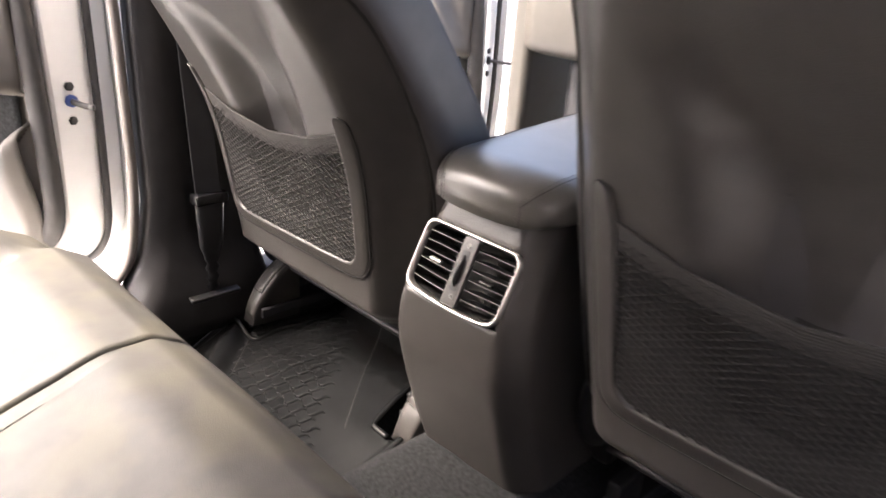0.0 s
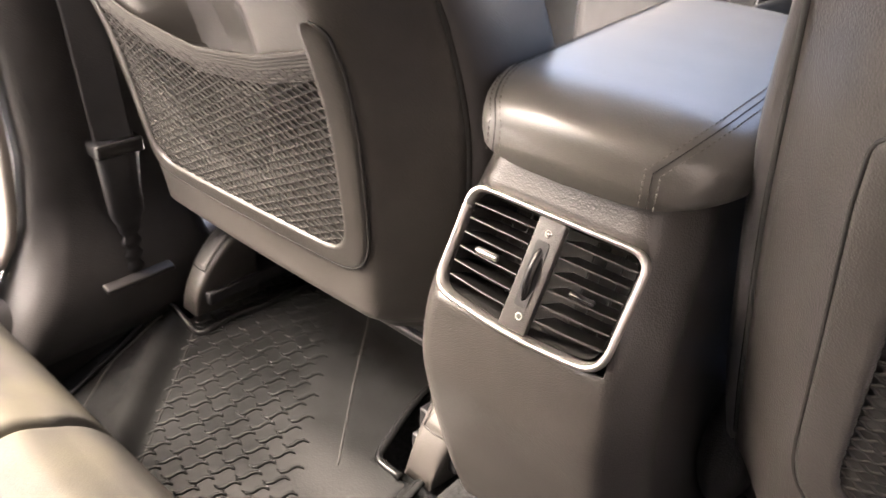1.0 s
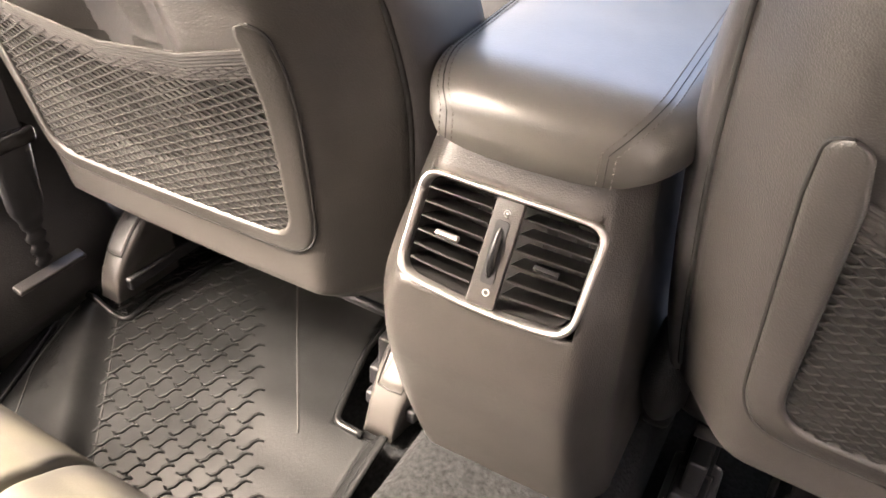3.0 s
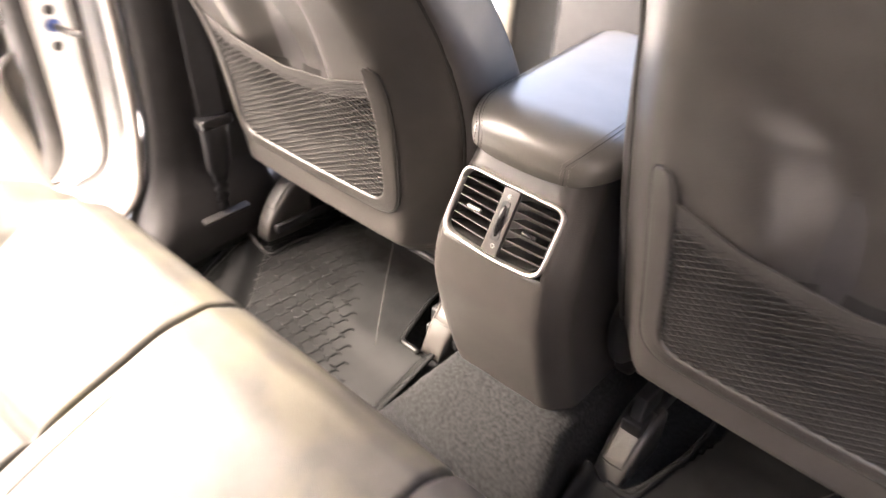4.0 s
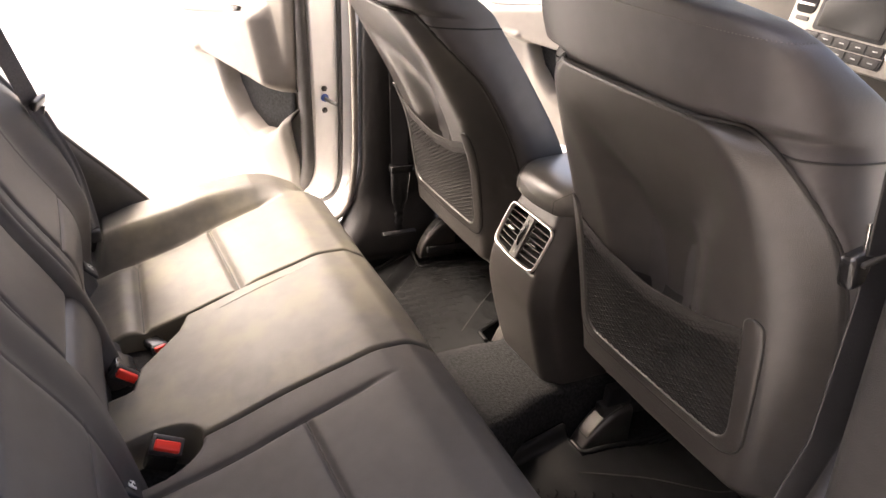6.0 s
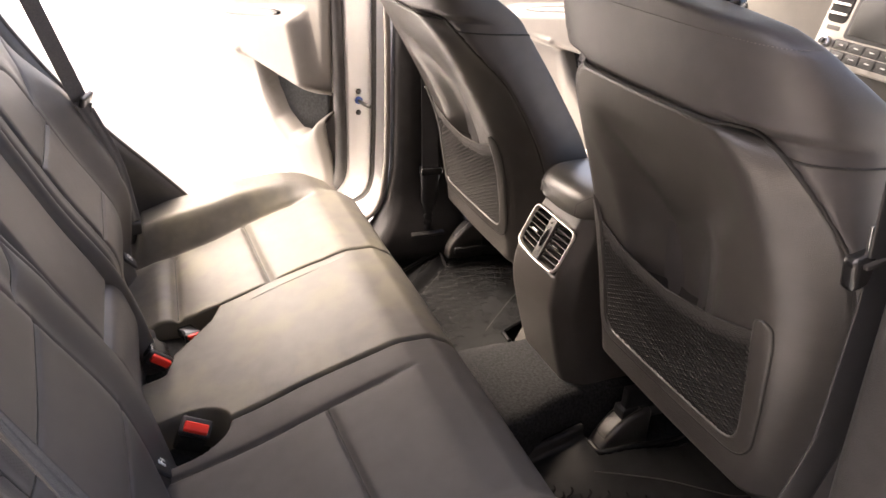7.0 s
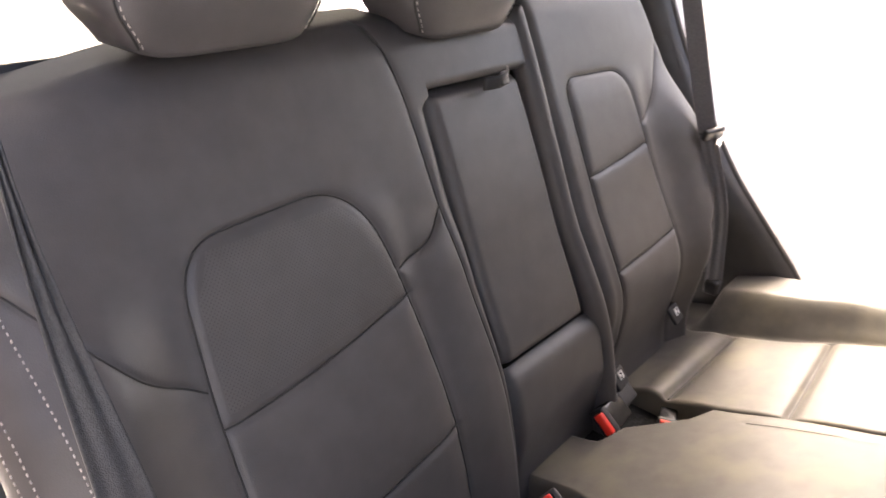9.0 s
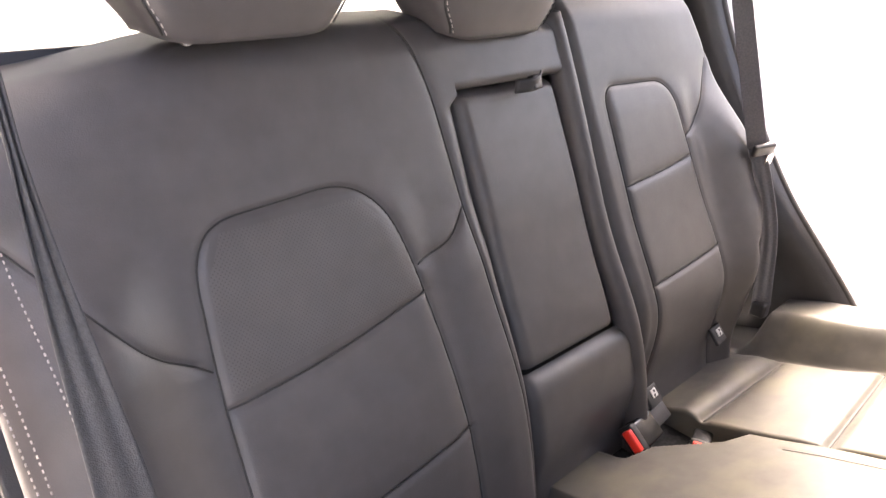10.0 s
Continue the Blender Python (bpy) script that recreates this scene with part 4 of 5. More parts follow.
    # panel above the armrest and the bolster below it
    zs = np.linspace(1.158, 1.235, 24)
    xs = np.linspace(-0.088, 0.157, 50)
    P = np.empty((24, 50, 3))
    for j, z in enumerate(zs):
        e = np.clip(1 - (xs + 0.088) / 0.02, 0, 1)
        k = (z - 1.158) / 0.077
        v = np.clip(1 - min(k, 1 - k) / 0.22, 0, 1)
        P[j] = np.stack([xs, np.full(50, float(back_y(z))) - 0.001 - 0.02 * (1 - np.sqrt(1 - e ** 2)) - 0.03 * (1 - math.sqrt(1 - v * v)), np.full(50, z)], 1)
    sheet("upper_panel", P, LEATHER, t, "leather panel over the armrest", flip=True)
    zs = np.linspace(0.56, 0.797, 40)
    P = np.empty((40, 50, 3))
    for j, z in enumerate(zs):
        xs = np.linspace(-0.118, 0.150, 50)
        e = np.clip(1 - np.minimum(xs + 0.118, 0.150 - xs) / 0.022, 0, 1)
        v = np.clip(1 - (0.797 - z) / 0.03, 0, 1)
        P[j] = np.stack([xs, np.full(50, float(back_y(z))) - 0.004 - 0.025 * float(smooth(0.72, 0.60, z)) - 0.03 * (1 - np.sqrt(1 - e ** 2)) - 0.02 * (1 - math.sqrt(1 - v * v)), np.full(50, z)], 1)
    sheet("lower_panel", P, LEATHER, t, "leather panel under the armrest", flip=True)
    # dark sheet painting the shade behind the armrest, and outer piping by the split
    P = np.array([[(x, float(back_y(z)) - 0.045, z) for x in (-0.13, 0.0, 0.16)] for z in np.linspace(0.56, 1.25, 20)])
    sheet("recess", P, SEAM, t, "dark sheet standing in for the shade behind the armrest", 0.004, flip=True)
    strip = []
    for z in np.linspace(0.57, 1.245, 60):
        y = float(back_y(z))
        c = -0.088 - 0.018 * float(smooth(1.0, 0.7, z))
        strip.append([(c - 0.018 * math.cos(a), y - 0.022 + 0.026 * math.sin(a), z) for a in np.linspace(-0.3, math.pi + 0.3, 14)])
    sheet("edge_roll", np.array(strip), LEATHER, t, "leather roll along the split", 0.002)
    block("back_board", (0.86, 0.02, 0.66), (0.31, -1.0, 0.93), DARK, t, "", 0.004, (26, 0, 0))
    return t


WIDE_BACK = rear_back_right()


def armrest():
    zs, nx = np.linspace(0.800, 1.157, 70), 60
    P = np.empty((70, nx, 3))
    for j, z in enumerate(zs):
        k = (z - 0.800) / 0.357
        lo, hi = -0.070 + 0.008 * k, 0.147 + 0.003 * k
        xs = lo + (hi - lo) * (0.5 - 0.5 * np.cos(math.pi * np.linspace(0, 1, nx)))
        e = np.clip(1 - np.minimum(xs - lo, hi - xs) / 0.02, 0, 1)
        v = max(np.clip(1 - (z - 0.800) / 0.022, 0, 1), np.clip(1 - (1.157 - z) / 0.012, 0, 1))
        P[j] = np.stack([xs, np.full(nx, float(back_y(z))) - 0.008 + 0.004 * math.sin(math.pi * k) - 0.035 * (1 - np.sqrt(1 - e ** 2)) - 0.035 * (1 - math.sqrt(1 - v * v)), np.full(nx, z)], 1)
    t = sheet("armrest", P, LEATHER, WIDE_BACK, "smooth padded armrest folded up", flip=True)
    y = float(back_y(1.165))
    rows = []
    for k in np.linspace(0, 1, 12):
        x, z = 0.05 - 0.055 * k, 1.160 + 0.008 * k
        yy = float(back_y(z)) + 0.010 + 0.014 * math.sin(math.pi * k)
        rows.append([(x, yy, z - 0.009 + 0.018 * q) for q in (0, 0.25, 0.5, 0.75, 1)])
    sheet("pull_strap", np.array(rows), DARK, t, "dark fabric pull strap", 0.003)
    block("strap_end", (0.022, 0.012, 0.02), (0.018, y + 0.020, 1.164), DARK, t, "sewn strap loop", 0.004, (20, 0, 8))


armrest()


def rear_back_left():
    t = empty("rear_seat_back", "narrow grey leather rear seat back by the open door", "seat back", "rear seat backs", (-0.35, -0.95, 0.62))
    ins = rounded([(-0.178, 0.56), (-0.172, 0.84), (-0.160, 1.135), (-0.350, 1.128), (-0.372, 1.0), (-0.395, 0.84), (-0.41, 0.56)], [0, 0.1, 0.035, 0.05, 0.1, 0.1, 0], 8, closed=False)
    s1 = rounded([(-0.166, 0.987), (-0.28, 0.993), (-0.372, 1.002)], [0, 0.1, 0], 5, closed=False)
    s2 = rounded([(-0.172, 0.838), (-0.30, 0.843), (-0.394, 0.850)], [0, 0.1, 0], 5, closed=False)
    wing = rounded([(-0.366, 1.035), (-0.40, 1.045), (-0.455, 1.10), (-0.500, 1.165)], [0, 0.03, 0.05, 0], 6, closed=False)

    def pad(A, B):
        insert = smooth(-0.42, -0.37, A) * (1 - smooth(-0.18, -0.15, A)) * (1 - smooth(1.09, 1.14, B))
        bol = (1 - smooth(-0.50, -0.39, A)) * (1 - smooth(1.0, 1.13, B))
        return 0.005 * insert + 0.040 * bol - 0.05 * (1 - smooth(0.62, 0.82, B))
    lo = lambda z: float(np.interp(z, [0.56, 0.75, 0.84, 0.90, 1.0, 1.14, 1.3], [-0.47, -0.475, -0.495, -0.545, -0.550, -0.518, -0.47]))
    back_section("cushioned_back", t, lo, lambda z: -0.122 + 0.02 * float(smooth(0.7, 1.2, z)), 0.56, 1.275, [ins, s1, s2, wing], LEATHER, pad, 0.028, 0.05, "padded grey leather with sewn insert")
    block("back_board", (0.36, 0.02, 0.66), (-0.31, -1.0, 0.93), DARK, t, "", 0.004, (26, 0, 0))


rear_back_left()


def rear_headrest(cx, w, z0, y0, label):
    t = empty("rear_headrest", label, "headrest", "rear headrests", (cx, y0, z0))
    rings = []
    for k in np.linspace(0, 1, 26):
        e = math.sin(math.pi * (0.07 + 0.86 * k)) ** 0.24
        ww, dd = w * (0.80 + 0.20 * e) * (0.86 + 0.14 * float(smooth(0, 0.3, k))), 0.062 * e
        rings.append([(cx + ww * math.copysign(abs(math.cos(a)) ** 0.38, math.cos(a)), y0 + dd * math.copysign(abs(math.sin(a)) ** 0.5, math.sin(a)) - 0.02 * k, z0 + 0.155 * k - 0.01 * (abs(math.cos(a)) ** 2) * (1 - k) * -1) for a in np.linspace(0, 2 * math.pi, 56, endpoint=False)])
    P = np.array(rings)
    loft("cushion", P, LEATHER, t, "padded grey leather headrest")
    # side seam with pale stitching
    for i in (7, 21):
        line = P[1:25, i] + np.array([0, 0.0012, 0])
        stitches("side_stitching", line, THREAD, t, "", 0.005, 0.003, 0.0007)
        tube("side_seam", P[1:25, i] + np.array([0.004 if i == 7 else -0.004, 0.0004, 0]), 0.0012, SEAM, t, "", 5)
    for s in (-1, 1):
        tube("post", [(cx + s * 0.05, y0 - 0.01, z0 - 0.06), (cx + s * 0.05, y0 - 0.01, z0 + 0.02)], 0.0065, STEEL, t, "steel post", 10)


rear_headrest(0.428, 0.128, 1.246, -1.042, "grey leather outer headrest with pale stitching")
rear_headrest(0.055, 0.122, 1.222, -1.045, "grey leather middle headrest over the armrest")


def cushion(name, label, x_lo, x_hi, lines, pad, mat, group="rear seat cushions", deep=0.0065, wide=0.0048):
    """A seat cushion: sloping top, rolled front edge, soft rims; lines: sewn grooves in (x, y)."""
    t = empty(name, label, "seat cushion", group, ((x_lo + x_hi) / 2, -0.5, 0.45))
    nx = max(40, int((x_hi - x_lo) / 0.003))
    ys = np.linspace(-0.86, -0.285, 200)
    xs = x_lo + (x_hi - x_lo) * (0.5 - 0.5 * np.cos(math.pi * np.linspace(0, 1, nx)))
    A, B = np.meshgrid(xs, ys)
    edge = np.clip(1 - np.minimum(A - x_lo, x_hi - A) / 0.008, 0, 1)
    Z = cush_z(B) - 0.008 * (1 - np.sqrt(1 - edge ** 2)) - groove(A, B, lines, deep, wide) * (1 - smooth(-0.44, -0.33, B)) + pad(A, B)
    P = np.stack([A, B, Z], 2)
    front = []
    zf = Z[-1]
    for q in np.linspace(0.06, 1, 26):
        a = min(1.0, q / 0.42) * math.pi / 2
        dy, dz = 0.042 * math.sin(a), 0.062 * (1 - math.cos(a)) + 0.02 * math.sin(a)
        low = max(0.0, q - 0.42) / 0.58
        row = np.stack([xs, np.full(nx, -0.285 + dy - 0.03 * low), zf - dz - 0.17 * low], 1)
        row[:, 1] -= 0.016 * (1 - np.sqrt(1 - edge[-1] ** 2))
        front.append(row)
    P = np.concatenate([P, np.array(front)], 0)
    # side skirts
    left, right = P[:, :1].copy(), P[:, -1:].copy()
    left[:, :, 2] -= 0.10
    right[:, :, 2] -= 0.10
    P = np.concatenate([left, P, right], 1)
    sheet("padding", P, mat, t, "padded grey leather seat")
    for line in lines:
        L = resample(line, 0.008)
        pts = []
        for x, y in L:
            g = np.array([[x]]), np.array([[y]])
            pts.append((x, y, float(cush_z(y)) - 1.4 * deep - 0.012 * float(smooth(-0.46, -0.36, y)) + float(pad(*g)[0, 0])))
        tube("seam", pts, 0.0011, SEAM, t, "", 5)
    return t


def buckle_well(A, B):
    """The rounded well in the cushions that the near buckle stands in."""
    return smooth(1.18, 0.86, np.hypot((A - 0.158) / 0.050, np.minimum(0, -(B + 0.742)) / 0.070))


def pad_left(A, B):
    seam = -0.500 - 0.02 * smooth(-0.7, -0.35, B)
    rise = np.interp(B, [-0.86, -0.81, -0.70, -0.56, -0.43, -0.34, -0.285], [0.075, 0.085, 0.088, 0.072, 0.038, -0.012, -0.045])
    return rise * 0.85 * smooth(seam + 0.004, seam - 0.058, A) * smooth(-0.800, -0.770, B) + 0.010 * np.exp(-((B + 0.752) / 0.028) ** 2) * smooth(-0.50, -0.46, A) - 0.030 * smooth(-0.640, -0.670, A)


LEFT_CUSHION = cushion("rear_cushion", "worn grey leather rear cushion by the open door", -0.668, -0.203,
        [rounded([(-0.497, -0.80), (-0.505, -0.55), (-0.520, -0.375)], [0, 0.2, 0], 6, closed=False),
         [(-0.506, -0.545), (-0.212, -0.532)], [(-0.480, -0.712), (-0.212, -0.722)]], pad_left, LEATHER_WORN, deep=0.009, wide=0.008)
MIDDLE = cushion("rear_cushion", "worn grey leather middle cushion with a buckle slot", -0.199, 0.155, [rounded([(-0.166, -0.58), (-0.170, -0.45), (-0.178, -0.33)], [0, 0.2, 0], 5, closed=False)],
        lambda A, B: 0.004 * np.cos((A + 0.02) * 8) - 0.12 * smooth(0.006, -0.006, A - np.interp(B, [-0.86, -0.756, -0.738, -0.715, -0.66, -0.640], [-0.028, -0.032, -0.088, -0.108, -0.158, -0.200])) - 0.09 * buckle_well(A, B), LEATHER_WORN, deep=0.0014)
tube("piping", [(-0.650, y, float(cush_z(y)) + float(pad_left(np.array([[-0.650]]), np.array([[y]]))[0, 0]) - 0.0005) for y in np.linspace(-0.76, -0.33, 40)], 0.0016, SEAM, LEFT_CUSHION, "dark piping on the outer bolster", 6)
# black panel over the slot floor, painting the darkness of the deep slot
block("slot_liner", (0.19, 0.17, 0.006), (-0.105, -0.74, 0.580), CARPET, MIDDLE, "black panel standing in for the shade deep in the slot", 0.002)
# same leather as the other cushions, darkened in colour for its shaded side
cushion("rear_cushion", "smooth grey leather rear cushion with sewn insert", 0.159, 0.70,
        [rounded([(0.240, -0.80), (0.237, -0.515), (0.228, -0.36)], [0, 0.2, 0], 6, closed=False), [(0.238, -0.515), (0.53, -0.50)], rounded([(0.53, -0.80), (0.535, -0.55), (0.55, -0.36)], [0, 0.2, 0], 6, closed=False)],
        lambda A, B: 0.045 * smooth(0.53, 0.62, A) * smooth(-0.86, -0.6, B) - 0.09 * buckle_well(A, B), LEATHER_MATT_SHADED)
plain("seat_plinth", (1.28, 0.42, 0.24), (0.02, -0.56, 0.44), CARPET, "black carpeted plinth under the rear seat", "seat base", 0.02)


# ---- buckles, tags and belts ----
def buckle(at, wide, long, label, scale=1.0):
    """A belt buckle; wide and long: the directions of its width and of its length towards the button."""
    t = empty("seat_belt_buckle", label, "belt buckle", "rear belt buckles", at)
    Y = Vector(long).normalized()
    X = (Vector(wide) - Vector(wide).dot(Y) * Y).normalized()
    Z = X.cross(Y)
    R = Matrix((X, Y, Z)).transposed()
    turn = [math.degrees(a) for a in R.to_euler()]
    pt = lambda x, y, z: tuple(Vector(at) + R @ Vector((x * scale, y * scale, z * scale)))
    block("housing", (0.042 * scale, 0.062 * scale, 0.024 * scale), pt(0, -0.012, 0), GLOSS_BLACK, t, "black plastic buckle housing", 0.006, turn)
    block("housing_cap", (0.044 * scale, 0.014 * scale, 0.027 * scale), pt(0, 0.012, -0.001), DARK, t, "", 0.005, turn)
    block("release_button", (0.034 * scale, 0.013 * scale, 0.014 * scale), pt(0, 0.020, 0.004), RED, t, "red release button", 0.003, turn)
    block("stalk", (0.028 * scale, 0.07 * scale, 0.010 * scale), pt(0, -0.065, -0.006), DARK, t, "", 0.003, turn)


buckle((-0.082, -0.768, 0.626), (0.05, -0.70, 0.62), (0.96, 0.1, 0.02), "black belt buckle with red button in the slot", 1.1)
buckle((-0.172, -0.702, 0.604), (0.35, -0.93, 0.0), (0.93, 0.35, 0.10), "black belt buckle lying low in the slot", 0.75)
buckle((0.150, -0.722, 0.622), (0.25, 0.90, -0.22), (0.42, 0.22, 0.80), "black belt buckle with a red button beside the seam", 1.15)


def anchor_tag(at, label):
    t = empty("anchor_tag", label, "fabric tag", "child seat tags", at)
    block("flap", (0.040, 0.007, 0.034), at, DARK, t, "black folded tag", 0.003, (40, 0, 6))
    face = lambda dx, dz, h: (at[0] + dx, at[1] + 0.0036 * 0.77 + h * 0.77 - dz * 0.64, at[2] + 0.0030 + h * 0.64 + dz * 0.77)
    block("print", (0.016, 0.0016, 0.014), face(-0.002, 0.003, 0.0008), LABEL, t, "pale printed square", 0.0005, (40, 0, 6))
    block("print_figure", (0.009, 0.0016, 0.003), face(-0.002, 0.0, 0.0016), DARK, t, "", 0.0005, (40, 0, 30))
    block("print_dot", (0.004, 0.0016, 0.004), face(-0.003, 0.006, 0.0016), DARK, t, "", 0.001, (40, 0, 6))


anchor_tag((-0.395, -0.805, 0.676), "black anchor tag with a pale print in the seat crease")
anchor_tag((-0.160, -0.795, 0.652), "black anchor tag with a pale print beside the split")
anchor_tag((0.245, -0.775, 0.650), "black anchor tag with a gold print in the crease")


def strap(name, path, width, across, label, category="seat belt", mat=WEB, thing=None, thick=0.0018, fold=0.0):
    p = resample(path, 0.012)
    a = np.array(across, float)
    if a.ndim == 1:
        a = np.broadcast_to(a, p.shape)
    else:
        s = np.linspace(0, 1, len(p))[:, None]
        a = a[0] * (1 - s) + a[1] * s
    a = a / np.linalg.norm(a, axis=1)[:, None]
    w = np.interp(np.linspace(0, 1, len(p)), np.linspace(0, 1, np.size(width)), np.atleast_1d(width))[:, None]
    along = np.gradient(p, axis=0)
    out = np.cross(a, along)
    out /= np.linalg.norm(out, axis=1)[:, None] + 1e-9
    P = np.stack([p + a * w * q + out * fold * math.cos(q * 4 * math.pi) * (0.05 - w) / 0.03 for q in np.linspace(-0.5, 0.5, 17)], 1)
    ob = sheet(name, P, mat, thing, "", thick, offset=0)
    return tagged(ob, label, category) if thing is None else ob


def right_belt():
    t = empty("seat_belt", "grey webbing belt hanging over the rear seat", "seat belt", "seat belts", (0.72, -0.8, 0.6))
    ob = strap("webbing", rounded([(0.697, -0.95, 1.45), (0.695, -0.865, 1.15), (0.688, -0.79, 0.96), (0.665, -0.73, 0.64)], 0.05, 5, closed=False), (0.016, 0.012, 0.009, 0.009, 0.020, 0.031, 0.041, 0.046, 0.048, 0.048, 0.048), ((1.0, 0.3, 0.0), (1.2, -0.2, 0.0)), "", thing=t, fold=0.0028)
    ob["label"] = "grey woven webbing"
    block("floor_anchor", (0.034, 0.03, 0.04), (0.668, -0.735, 0.635), DARK, t, "black belt anchor beside the seat", 0.006)


right_belt()


def left_belt():
    t = empty("seat_belt", "grey webbing belt hanging beside the open door", "seat belt", "seat belts", (-0.52, -0.8, 0.6))
    strap("webbing", [(-0.44, -1.0, 1.55), (-0.48, -0.925, 1.25), (-0.515, -0.857, 1.0)], 0.036, ((0.4, -0.9, 0.0), (0.4, -0.9, 0)), "", mat=WEB_PALE, thing=t)
    strap("lower_webbing", rounded([(-0.515, -0.857, 1.0), (-0.528, -0.805, 0.86), (-0.532, -0.79, 0.70)], 0.05, 5, closed=False), (0.034, 0.030, 0.036), ((0.4, -0.9, 0.0), (0.6, -0.8, 0)), "", mat=WEB_PALE, thing=t, fold=0.003)
    block("tongue", (0.046, 0.012, 0.024), (-0.513, -0.846, 1.004), TRIM, t, "black plastic belt tongue", 0.005, (-20, 8, -25))
    block("tongue_blade", (0.014, 0.003, 0.036), (-0.524, -0.838, 0.980), STEEL, t, "bright steel tongue blade", 0.001, (-20, 8, -25))
    block("anchor", (0.026, 0.03, 0.03), (-0.532, -0.79, 0.69), DARK, t, "", 0.006)


left_belt()


def pillar_belt(s, cx):
    """Front belt running down the middle pillar to a ribbed sleeve at the sill."""
    x = lambda d: s * (cx - d - 0.012)
    t = empty("seat_belt", "black belt down the pillar ending in a ribbed sleeve", "seat belt", "seat belts", (x(0.06), -0.02, 0.52))
    if s < 0:
        strap("webbing", [(x(0.10), -0.055, 1.45), (x(0.062), -0.035, 1.0), (x(0.068), -0.022, 0.72)], 0.046, ((0.15, 1, 0.0), (0.3, 1, 0)), "", mat=DARK, thing=t)
    else:
        strap("webbing", [(0.712, -0.075, 1.45), (0.728, -0.038, 1.1), (0.722, -0.020, 0.90), (x(0.068), -0.022, 0.72)], 0.046, ((0.15, 1, 0.0), (0.3, 1, 0)), "", mat=DARK, thing=t)
        block("belt_tongue", (0.020, 0.058, 0.040), (0.714, -0.052, 1.135), GLOSS_BLACK, t, "black plastic belt tongue", 0.008, (12, 0, 0))
        block("tongue_slot", (0.006, 0.044, 0.006), (0.726, -0.052, 1.147), SEAM, t, "", 0.002, (12, 0, 0))
        block("tongue_blade", (0.004, 0.020, 0.034), (0.716, -0.058, 1.170), STEEL, t, "bright steel tongue blade", 0.001, (12, 0, 0))
    rows = []
    for k in np.linspace(0, 1, 40):
        w = float(np.interp(k, [0, 0.05, 0.5, 0.62, 1.0], [0.024, 0.028, 0.023, 0.013, 0.009]))
        if k > 0.6:
            w += 0.0028 * math.sin((k - 0.6) * 62)
        z = 0.735 - 0.20 * k
        rows.append([(x(0.068 - 0.012 * k) + 0.5 * w * math.cos(a), -0.022 + 0.004 * k + w * math.sin(a), z) for a in np.linspace(0, 2 * math.pi, 20, endpoint=False)])
    loft("sleeve", np.array(rows), DARK, t, "black ribbed plastic sleeve", flip=True)
    block("collar", (0.030, 0.062, 0.020), (x(0.068), -0.022, 0.732), GLOSS_BLACK, t, "", 0.005)
    block("slot_plate", (0.034, 0.10, 0.008), (x(0.058), -0.02, 0.537), TRIM, t, "slotted charcoal anchor plate", 0.003, (0, 12, 0))


pillar_belt(-1, 0.695)
pillar_belt(1, 0.775)


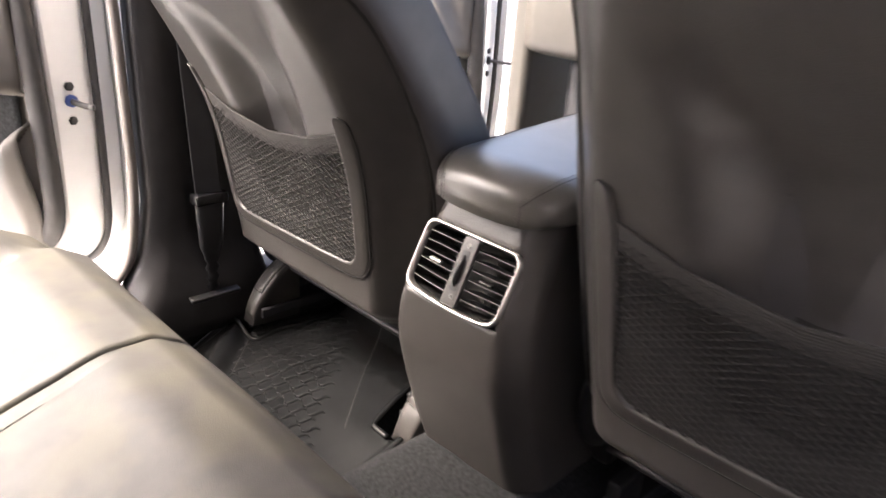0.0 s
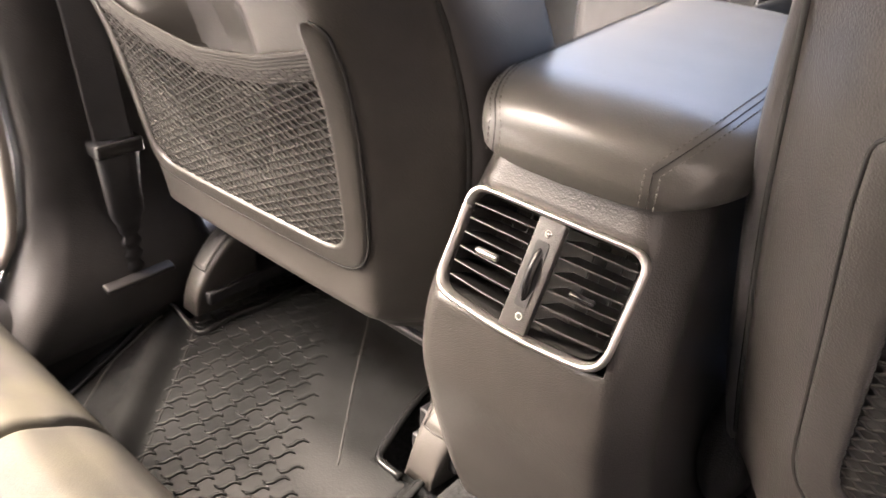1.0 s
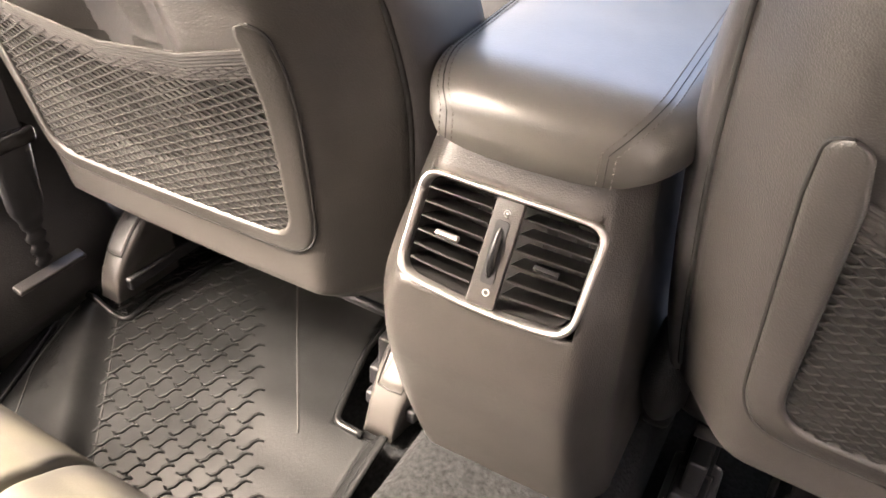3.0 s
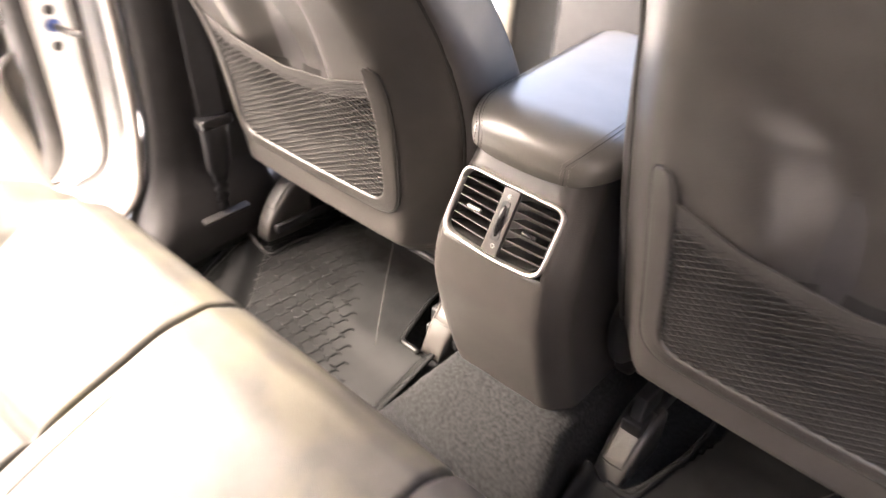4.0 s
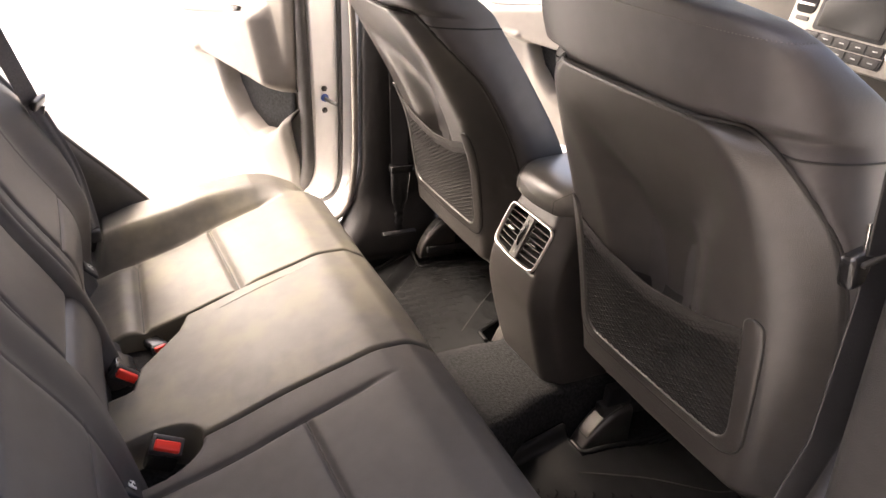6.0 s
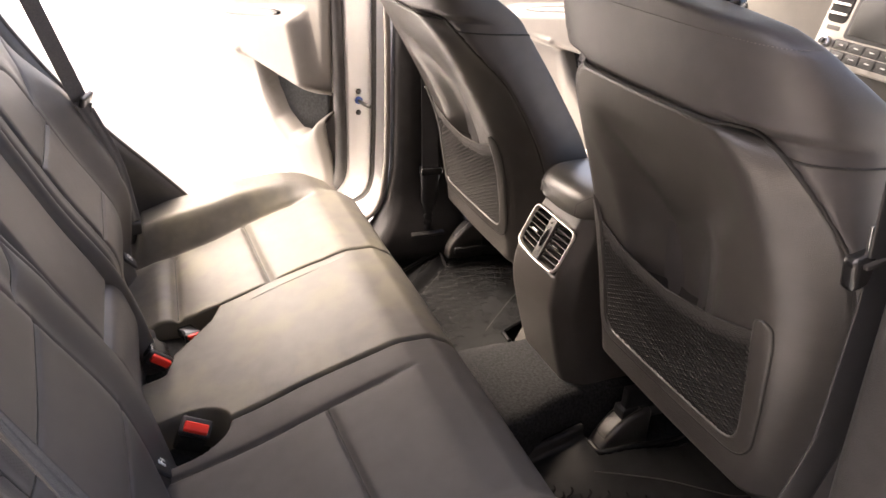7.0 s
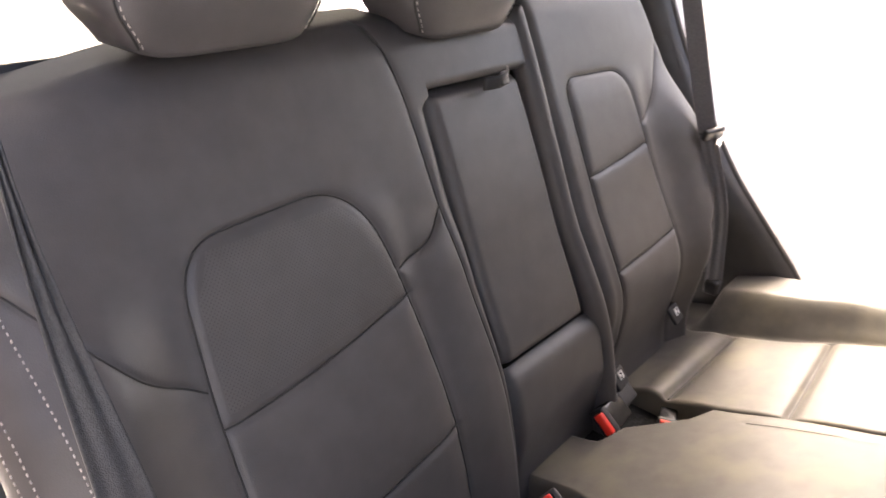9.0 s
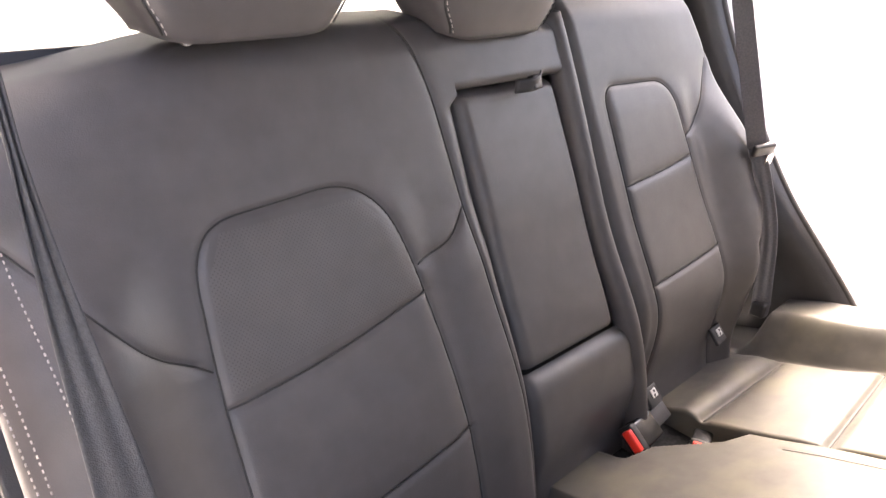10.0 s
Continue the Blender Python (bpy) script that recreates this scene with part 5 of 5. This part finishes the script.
# ---- floor mats ----
def floor_mat(side, label):
    """A deep rubber tray lying askew, with a ridge beside the sill, creases and rows of zigzag ribs."""
    X = (lambda x: x) if side < 0 else (lambda x: 0.055 - x)
    t = empty("floor_mat", label, "floor mat", "floor mats", (X(-0.38), 0, 0.42))
    away = lambda x, y: 0.78 * (x + 0.555) + 0.62 * (y + 0.055)
    bars = lambda a, b: (-0.44 + 0.90 * a - 0.63 * b, 0.01 + 0.43 * a + 0.775 * b)

    def height(x, y):
        d = away(x, y)
        ridge = np.where(d > 0.0, 1 - smooth(0.0, 0.040, d), 1 - 0.50 * smooth(0.0, -0.070, d))
        end = 1 - 0.25 * smooth(-0.02, 0.03, y)
        near = 0.022 * smooth(-0.150, -0.128, x) * (y < 0.05)
        return floor_z(y) + 0.006 + 0.021 * ridge * end + near + 0.02 * smooth(0.19, 0.24, y)

    xs, ys = np.linspace(-0.66, -0.122, 110), np.linspace(-0.36, 0.30, 130)
    A, B = np.meshgrid(xs, ys)
    P = np.stack([X(A), B, height(A, B)], 2)
    keep = []
    mid = np.stack([A, B], 2).reshape(-1, 2)
    for f in grid_faces(len(xs), len(ys), flip=side > 0):
        x, y = mid[list(f)].mean(0)
        cap_in = x > -0.200 - 0.25 * (y - 0.03) and y > 0.030
        cap_out = x < -0.545 and y > 0.022
        if not cap_in and not cap_out and x > -0.640 and away(x, y) > -0.14:
            keep.append(f)
    ob = link("tray", P.reshape(-1, 3), keep, RUBBER, t, "black rubber tray with raised rims")
    s = ob.modifiers.new("thickness", "SOLIDIFY")
    s.thickness, s.offset = 0.005, -1
    lip = lambda pts, up: [(X(x), y, float(height(x, y)) + up) for x, y in resample(rounded(pts, 0.012, 5, closed=False), 0.006)]
    tube("notch_rim", lip([(-0.158, 0.028), (-0.198, 0.028), (-0.225, 0.14), (-0.228, 0.25)], 0.003), 0.0055, RUBBER, t, "rounded rim round the rail cover", 8)
    tube("end_rim", lip([(-0.655, 0.020), (-0.545, 0.020), (-0.540, 0.075), (-0.52, 0.11), (-0.52, 0.25)], 0.003), 0.0055, RUBBER, t, "rounded rim at the raised end", 8)
    at = lambda d, b: (-0.555 + 0.78 * d - 0.62 * b, -0.055 + 0.62 * d + 0.78 * b)
    for d, b0, b1 in ((0.040, -0.30, 0.10), (0.288, -0.16, 0.30)):
        pts = [at(d, b) for b in np.linspace(b0, b1, 40)]
        tube("crease", [(X(x), y, float(height(x, y)) + 0.0004) for x, y in pts if x < -0.13], 0.0013, SEAM, t, "", 5)
    fold = resample(rounded([(-0.612, 0.000), (-0.606, -0.085), (-0.548, -0.175), (-0.500, -0.250)], 0.02, 4, closed=False), 0.006)
    tube("crease", [(X(x), y, float(height(x, y)) + 0.0004) for x, y in fold], 0.0013, SEAM, t, "", 5)
    tube("ridge_rim", [(X(x), y, float(height(x, y)) + 0.002) for x, y in [(-0.637 + 0.05 * k, 0.02 - 0.22 * k) for k in np.linspace(0, 1, 40)]], 0.004, RUBBER, t, "rounded rim along the ridge", 7)
    ribs = []
    for r in range(-23, 20):
        for c in range(6):
            b, a = 0.0170 * r, -0.092 + 0.0365 * c + (0.010 if r % 2 else -0.004)
            seg = []
            for da, db in ((-0.017, -0.0035), (-0.010, -0.0060), (-0.003, -0.0030), (0.003, 0.0030), (0.010, 0.0060), (0.017, 0.0035)):
                x, y = bars(a + da, b + db)
                seg.append((X(x), y, float(floor_z(y)) + 0.0066))
            if -0.34 < seg[2][1] < 0.26:
                if c < 5:
                    x0, y0 = bars(a + 0.0165, b + 0.004)
                    x1, y1 = bars(a + 0.0125, b + 0.0085)
                    x2, y2 = bars(a + 0.0070, b + 0.0115)
                    ribs.append(tube_data([(X(x), y, float(floor_z(y)) + 0.0063) for x, y in ((x0, y0), (x1, y1), (x2, y2))], [0.0018, 0.0014, 0.0008], 5))
                ribs.append(tube_data(seg, [0.0010, 0.0021, 0.0026, 0.0026, 0.0021, 0.0010], 6))
    tagged(many("ribs", ribs, RUBBER, t, "raised zigzag ribs"), kind="stuff")


floor_mat(-1, "black rubber floor mat with zigzag ribs")
floor_mat(1, "black rubber floor mat behind the front seat")


# ---- dashboard ----
def dashboard():
    t = empty("dashboard", "grey beige dashboard with a silver centre panel", "dashboard", "", (0.0, 0.9, 0.6))
    ys = curve_fn([-0.62, -0.2, 0.0, 0.25, 0.66], [0.0, 0.0, -0.02, 0.0, 0.0])
    rows = []
    for x in np.linspace(-0.60, 0.66, 40):
        d = float(ys(x))
        mid = float(smooth(0.64, 0.42, abs(x + 0.02)))
        sec = rounded([(0.86, 0.945), (0.80 + d, 0.96), (0.79 + d, 1.06), (0.82 + d, 1.16 + 0.14 * mid), (1.05, 1.20 + 0.12 * mid), (1.40, 1.16)], [0, 0.02, 0.05, 0.05, 0.1, 0], 5, closed=False)
        rows.append([(x, a, b) for a, b in sec])
    sheet("upper_dash", np.array(rows), DASH, t, "grey beige padded dash top", 0.006)
    block("lower_dash", (1.10, 0.36, 0.50), (0.03, 1.04, 0.70), DARK, t, "black lower dash", 0.03)
    block("kick_panel", (0.06, 0.5, 0.62), (-0.62, 1.05, 0.78), DASH, t, "grey beige kick panel", 0.02)
    # centre stack
    tilt = Matrix.Translation((0.0, 0.785, 1.2)) @ Euler((radians(76), 0, 0)).to_matrix().to_4x4()
    box = lambda x0, x1, z0, z1, r: [tuple(p) for p in rounded([(x0, z0 - 1.2), (x1, z0 - 1.2), (x1, z1 - 1.2), (x0, z1 - 1.2)], r, 7)]
    put = lambda h: tilt @ Matrix.Translation((0, 0, h))
    slab("stack_surround", box(-0.165, 0.165, 1.112, 1.325, [0.045, 0.045, 0.03, 0.03]), 0.022, SATIN, t, "satin silver rounded centre surround", put(-0.004), 0.006)
    slab("screen_recess", box(-0.092, 0.092, 1.176, 1.318, 0.010), 0.004, DARK, t, "", put(0.0165), 0.001)
    slab("screen", box(-0.082, 0.082, 1.184, 1.310, 0.006), 0.003, GLOSS_BLACK, t, "dark glossy display", put(0.0195), 0.001)
    slab("button_panel", box(-0.108, 0.108, 1.124, 1.172, 0.010), 0.004, DARK, t, "dark grey button panel", put(0.0170), 0.0015)
    for z in (1.1235, 1.1480, 1.1725):
        slab("panel_line", box(-0.106, 0.106, z, z + 0.0014, 0.0004), 0.0022, SATIN, t, "thin silver line", put(0.0200))
    for r in range(2):
        for c in range(5):
            x = -0.084 + 0.042 * c
            slab("button", box(x - 0.018, x + 0.018, 1.1275 + 0.0245 * r, 1.1455 + 0.0245 * r, 0.004), 0.002, SLAT, t, "", put(0.0205), 0.0006)
            slab("button_print", box(x - 0.006, x + 0.006, 1.1355 + 0.0245 * r, 1.1380 + 0.0245 * r, 0.0005), 0.0008, LABEL, t, "", put(0.0224))
    for s, x in ((-1, -0.128), (1, 0.128)):
        slab("stack_vent", box(x - 0.027, x + 0.027, 1.205, 1.315, 0.016), 0.004, SEAM, t, "black air vent", put(0.0165), 0.001)
        for k in range(4):
            z = 1.222 + 0.022 * k
            slab("vent_slat", box(x - 0.023, x + 0.023, z, z + 0.005, 0.001), 0.005, CHROME, t, "bright vent slat", put(0.0195), 0.001)
        slab("vent_tab", box(x - 0.018, x + 0.018, 1.188, 1.198, 0.003), 0.003, SHELL, t, "", put(0.0170), 0.001)
        P = lambda h: tuple((put(h) @ Vector((x, 1.160 - 1.2, 0))))
        tube("knob", [P(0.016), P(0.034)], [0.013, 0.0115], CHROME, t, "silver ringed knob", 20)
        tube("knob_face", [P(0.034), P(0.0355)], 0.008, GLOSS_BLACK, t, "", 20)
    block("lower_stack", (0.30, 0.04, 0.22), (0.0, 0.79, 0.985), GLOSS_BLACK, t, "gloss black control panel", 0.01, (-8, 0, 0))
    for x in (-0.10, 0.08):
        tube("dial", [(x, 0.772, 0.998), (x, 0.745, 0.996)], [0.026, 0.023], GLOSS_BLACK, t, "round black dial", 24)
        tube("dial_ring", [(x, 0.769, 0.998), (x, 0.763, 0.998)], [0.029, 0.028], CHROME, t, "silver dial ring", 24)
    block("console_front", (0.20, 0.50, 0.14), (0.015, 0.60, 0.80), GLOSS_BLACK, t, "black console between the front seats", 0.02)


dashboard()
